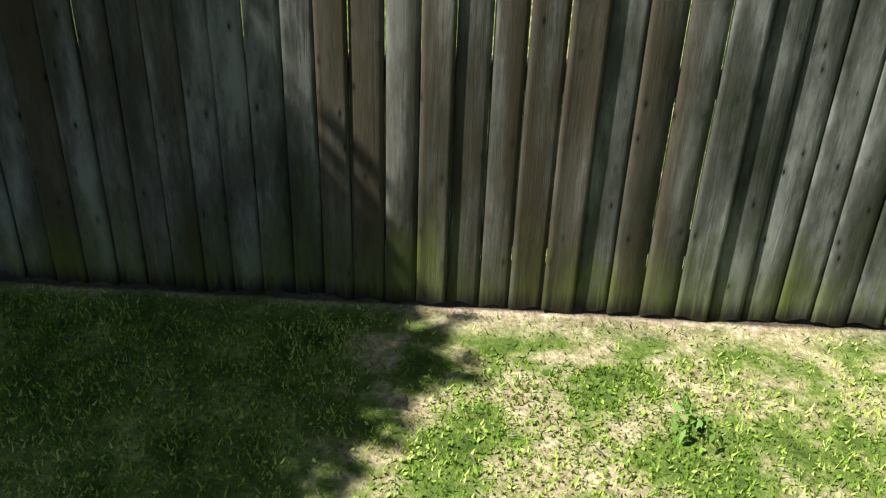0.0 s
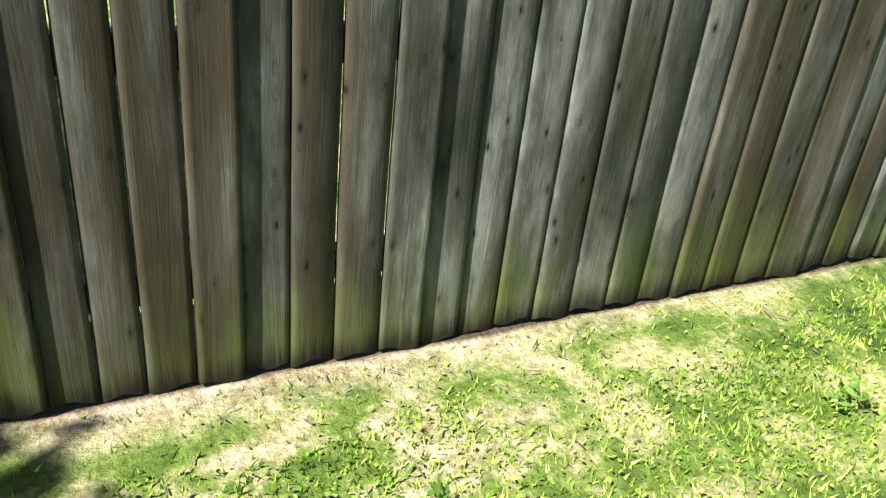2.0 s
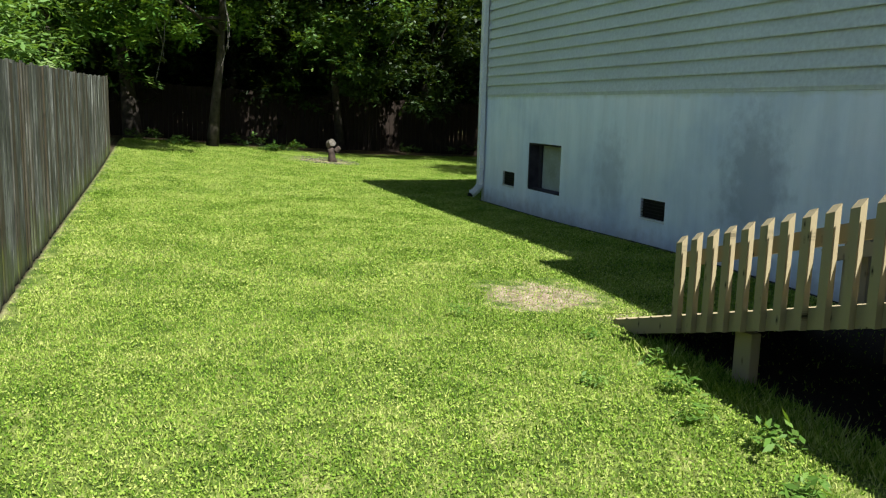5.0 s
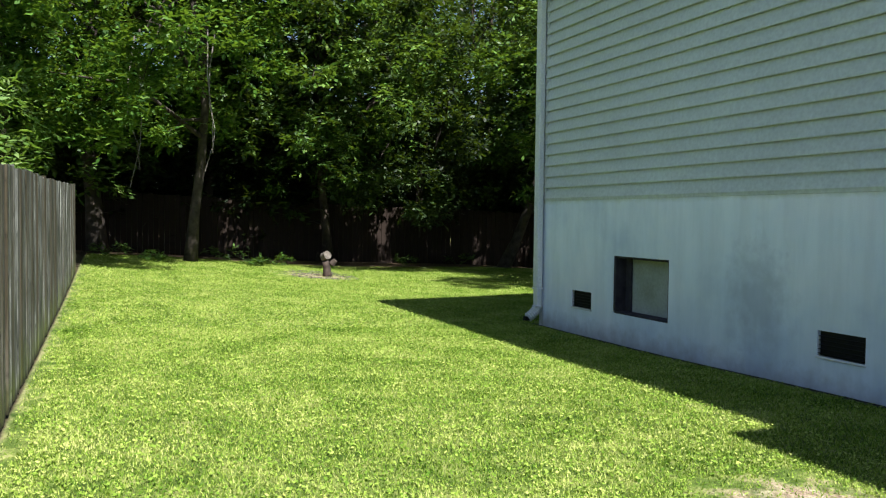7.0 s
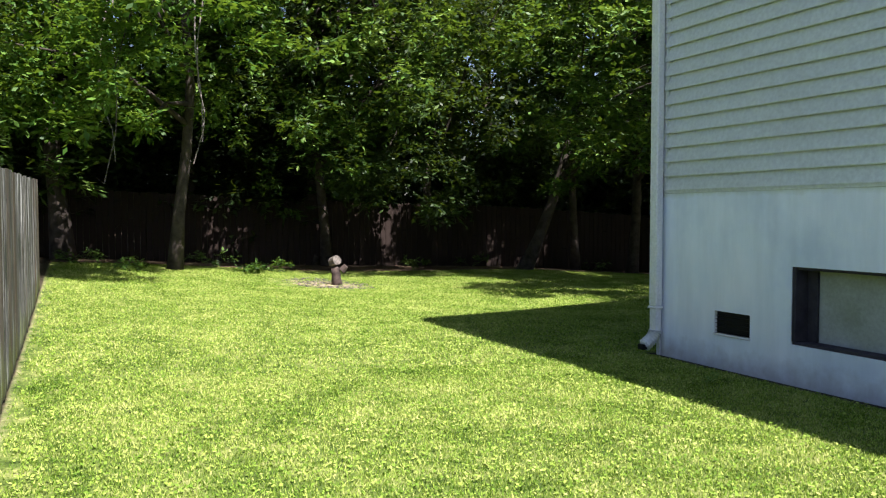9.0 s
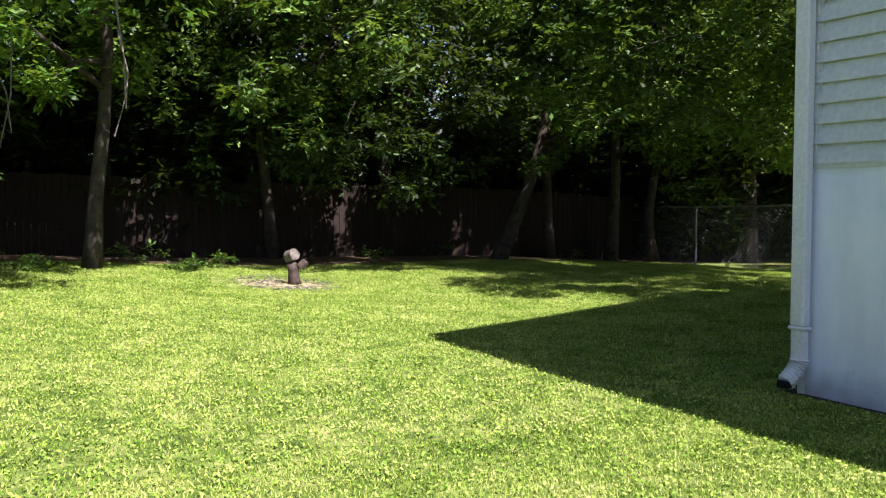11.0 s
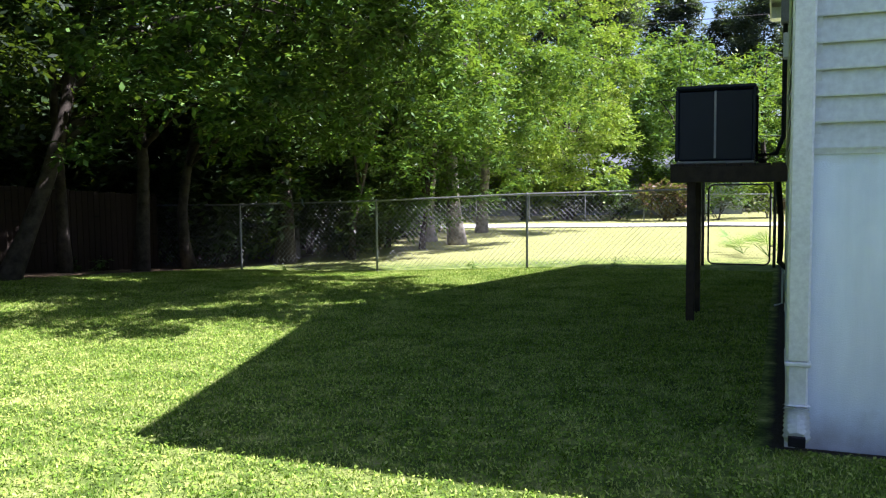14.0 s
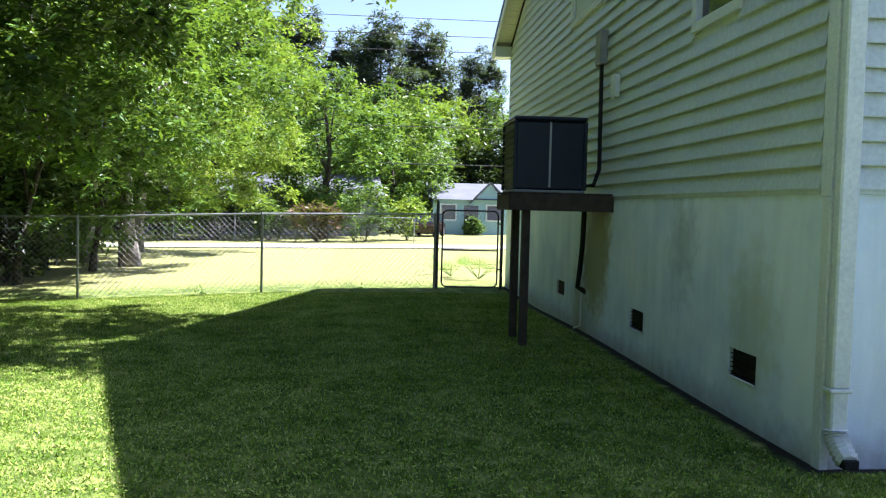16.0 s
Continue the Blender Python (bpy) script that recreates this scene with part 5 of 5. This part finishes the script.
far_fence = thing("far_chain_fence", (30, -42.6, -0.3), label="low chain link fence on the far side of the road", category="fence")
for k in range(13):
    bm = bmesh.new()
    tube(bm, [(-15 + 3 * k, 0, -0.1), (-15 + 3 * k, 0, 1.3)], 0.03, 6)
    part("post", bm, M_STEEL, far_fence)
bm = bmesh.new()
tube(bm, [(-15, 0, 1.28), (21, 0, 1.28)], 0.022, 6)
part("top_rail", bm, M_STEEL, far_fence)
bm = bmesh.new()
link_panel(bm, (-15, 0), (21, 0), 0.0, 0.0, 1.28, 1.28, 0.25, 0.005)
part("wire_mesh", bm, M_WIRE, far_fence, kind="stuff")
for k in range(11):
    shrub("hedge_shrub", (22.5 + 2.6 * k, -43.9 - 0.3 * (k % 2), -0.3), (1.5, 0.9, 0.95), 30, 60, 0.2, M_LEAFSHADE, 140 + k, "dark hedge shrub behind the far fence")

# overhead cables
cables = thing("overhead_cables", (0, -48, 0), label="thin black overhead cables along the road", category="cable")
for k, (z, y) in enumerate(((14.6, -48), (13.2, -48.2), (12.3, -48.4), (11.3, -47.8), (7.0, -47.6), (4.9, -47.6))):
    bm = bmesh.new()
    pts = [(x, y + 48, z - 0.9 * (1 - ((x - 15) / 75) ** 2)) for x in np.linspace(-60, 90, 21)]
    tube(bm, pts, 0.018, 4, False)
    part("cable", bm, M_CABLE, cables)

# unseen tree, placed and shaped so that its shade falls on the start of the walk
def shade_tree():
    """A dense broad tree mass; its upper edge runs level, like a clipped hedge."""
    rng = np.random.default_rng(71)
    t = thing("shade_tree", on(-5.0, -2.6), label="unseen dense broad tree, added to shade lawn and fence", category="tree")
    o = np.array((-5.0, -2.6, gz(-5.0, -2.6)))
    cen = []
    while len(cen) < 460:
        y, z = rng.uniform(-4.5, 3.6), rng.uniform(2.2, 4.95)
        x = -3.36 + 0.30 * (y + 0.5) + 0.30 * min(1, max(0, y)) + 0.10 - 3.4 * rng.random() ** 1.7
        if z > 4.25 and x < -5.2 and rng.random() < 0.45:
            continue
        cen.append((x, y, z))
    cen = np.array(cen) - o
    me = leaf_cloud("crown", cen, rng.uniform(0.34, 0.46, len(cen)), 260, 0.14, M_LEAF, rng)
    ob = new("crown", me)
    ob.parent = t
    for k in range(3):
        bm = bmesh.new()
        e = Vector((-0.3 * k, -2.0 + 2.4 * k, 3.2))
        tube(bm, [(0.1 * k, 0.1 * k, -0.15), (0.1 * k, 0.3 * k - 0.2, 1.2), e], [0.16, 0.12, 0.04], 10)
        part("trunk", bm, M_BARK, t, smooth=True)


shade_tree()



for k, (x, y, s) in enumerate([(5.1, -2.12, 0.10), (4.75, -1.95, 0.09), (5.6, -2.3, 0.08), (4.3, -2.1, 0.12), (5.35, -1.75, 0.07), (6.2, -2.2, 0.07), (3.9, -1.9, 0.10), (13.0, -4.05, 0.08), (17.4, -15.0, 0.12), (20.3, -15.3, 0.13), (24.6, -15.1, 0.12), (6.9, -1.5, 0.06), (2.4, 0.9, 0.06), (1.2, 0.85, 0.07)]):
    shrub("broadleaf_weed", on(x, y), (s, s, s * 0.7), 9, 6, s * 0.55, M_WEED, 110 + k, "small broad-leaved weed in the lawn", "weed", 0.42)
def palmetto(at, seed):
    r = random.Random(seed)
    t = thing("palmetto", at, label="small fan-leaved palmetto growing beyond the yard gate", category="palm")
    for k in range(9):
        a, up = r.uniform(0, 6.283), r.uniform(0.35, 1.0)
        d = Vector((math.cos(a), math.sin(a), up)).normalized()
        side = d.cross(Vector((0, 0, 1))).normalized()
        tip = d * r.uniform(0.35, 0.6)
        bm = bmesh.new()
        tube(bm, [(0, 0, 0), tip * 0.5, tip], [0.008, 0.006, 0.005], 5)
        for q in range(9):
            b = radians(-70 + 17.5 * q)
            e = tip + (d * math.cos(b) + side * math.sin(b)) * 0.38 + Vector((0, 0, -0.05 * abs(math.sin(b))))
            w = (d * math.sin(b) - side * math.cos(b)) * 0.012
            m = tip.lerp(e, 0.4)
            vs = [bm.verts.new(p) for p in (tip, m + w, e, m - w)]
            bm.faces.new(vs)
        part("frond", bm, M_WEED, t)


palmetto(on(14.75, -18.6), 3)
palmetto(on(15.3, -19.4), 4)
bm = bmesh.new()
rc = random.Random(9)
for k in range(260):
    a, d = rc.uniform(0, 6.283), rc.random() ** 0.6 * 1.15
    x, y = 24.0 + d * math.cos(a), -3.75 + 0.8 * d * math.sin(a)
    if math.hypot(x - 23.95, y + 3.95) < 0.22:
        continue
    b = rc.uniform(0, 6.283)
    L = rc.uniform(0.03, 0.09)
    z = gz(x, y) + 0.012
    beam(bm, (x, y, z), (x + L * math.cos(b), y + L * math.sin(b), z + rc.uniform(0, 0.02)), 0.02, 0.008)
for k in range(160):
    x, y, b, L = rc.uniform(-1.4, 3.6), rc.uniform(0.2, 1.42), rc.uniform(0, 6.283), rc.uniform(0.01, 0.045)
    z = gz(x, y) + 0.012
    beam(bm, (x, y, z), (x + L * math.cos(b), y + L * math.sin(b), z + rc.uniform(0, 0.012)), 0.003, 0.002)
part("wood_chips", bm, M_CUT, None, "scattered pale wood chips and twigs on the lawn", category="wood chips", kind="stuff")


# ---- grass ----
def grass_mesh(name, n, x0, x1, y0, y1, h, w, rng, clover=False):
    x, y = rng.uniform(x0, x1, n), rng.uniform(y0, y1, n)
    keep = np.ones(n, bool)
    patch = np.sin(x * 3.1 + 2 * np.sin(y * 2.3)) * np.sin(y * 3.7 + 1.7 * np.sin(x * 1.9)) + rng.normal(size=n) * 0.35
    keep &= ~((y > 1.36 - np.clip(3.5 - x, 0, 1) * np.clip(3 * (x - 0.15), 0, 1) * 0.12 + 0.06 * np.sin(x * 5)) & (rng.random(n) < 0.8))
    keep &= ~((x < 6.2) & (y < -2.45 + 0.08 * np.sin(x * 9)) & (rng.random(n) < (0.5 if h > 0.05 else 0.97)))
    keep &= ~((x < 3.0) & (x > 0.2) & (patch < -0.05) & (rng.random(n) < 0.7))
    for cx, cy, r in ((7.35, -2.35, 0.55), (23.9, -3.6, 1.1), (0.42, 1.25, 0.16), (0.33, 0.95, 0.12), (0.2, 0.6, 0.12), (1.6, 1.2, 0.14)):
        keep &= ~((np.hypot(x - cx, y - cy) < r * (1 + 0.2 * np.sin(9 * x) + 0.2 * np.sin(11 * y))) & (rng.random(n) < 0.78))
    keep &= ~((x < HX + 0.17) & (y < HY + 0.10) & (x > HX0))
    if clover:
        keep &= ~((x < 4.0) & (rng.random(n) < 0.78))
    x, y = x[keep], y[keep]
    n = len(x)
    z = gz(x, y)
    if clover:
        a = rng.uniform(0, 2 * math.pi, n)
        H = z + h * rng.uniform(0.3, 1.1, n)
        L = w * rng.uniform(0.6, 1.4, n)
        dx, dy, tilt = np.cos(a) * L, np.sin(a) * L, rng.uniform(-0.5, 0.5, n) * L
        roll = rng.uniform(-0.45, 0.45, n) * L
        v = np.stack([np.c_[x - dx, y - dy, H - tilt], np.c_[x - dy * 0.6, y + dx * 0.6, H + roll], np.c_[x + dx, y + dy, H + tilt], np.c_[x + dy * 0.6, y - dx * 0.6, H - roll]], 1)
        return raw_mesh(name, v.reshape(-1, 3), np.arange(4 * n).reshape(n, 4), M_CLOVER)
    a = rng.uniform(0, 2 * math.pi, n)
    lx, ly = np.cos(a), np.sin(a)
    H = h * rng.uniform(0.45, 1.35, n)
    lean = H * rng.uniform(0.2, 1.1, n)
    b = rng.uniform(0, 2 * math.pi, n)
    W = w * rng.uniform(0.6, 1.3, n)
    v = np.empty((n, 3, 3))
    v[:, 0] = np.c_[x - lx * W, y - ly * W, z - 0.004]
    v[:, 1] = np.c_[x + lx * W, y + ly * W, z - 0.004]
    v[:, 2] = np.c_[x + np.cos(b) * lean, y + np.sin(b) * lean, z + H]
    return raw_mesh(name, v.reshape(-1, 3), np.arange(3 * n).reshape(n, 3), M_GRASS)


g1_, g2_ = np.random.default_rng(81), np.random.default_rng(82)
for n_, x0_, x1_, y0_, y1_, h_, w_, r_ in ((560000, -1.5, 14.5, -4.6, 1.45, 0.020, 0.0050, g1_), (400000, 14.46, 27.0, -15.4, 1.45, 0.023, 0.0070, g2_)):
    tagged(new("lawn_grass", grass_mesh("lawn_grass", n_, x0_, x1_, y0_, y1_, h_, w_, r_)), "short mown green grass blades", "grass", kind="stuff")
for n_, x0_, x1_, y0_, y1_, h_, w_, r_ in ((190000, -1.5, 8.0, -4.6, 1.45, 0.022, 0.0070, g1_), (130000, 8.0, 27.0, -8.0, 1.45, 0.026, 0.0110, g2_)):
    tagged(new("lawn_clover", grass_mesh("lawn_clover", n_, x0_, x1_, y0_, y1_, h_, w_, r_, True)), "small round clover leaves among the mown grass", "clover", kind="stuff")
tagged(new("long_grass", grass_mesh("long_grass", 8000, 2.6, 6.0, -2.62, -2.32, 0.06, 0.006, g1_)), "long uncut grass along the edge of the ramp", "grass", kind="stuff")
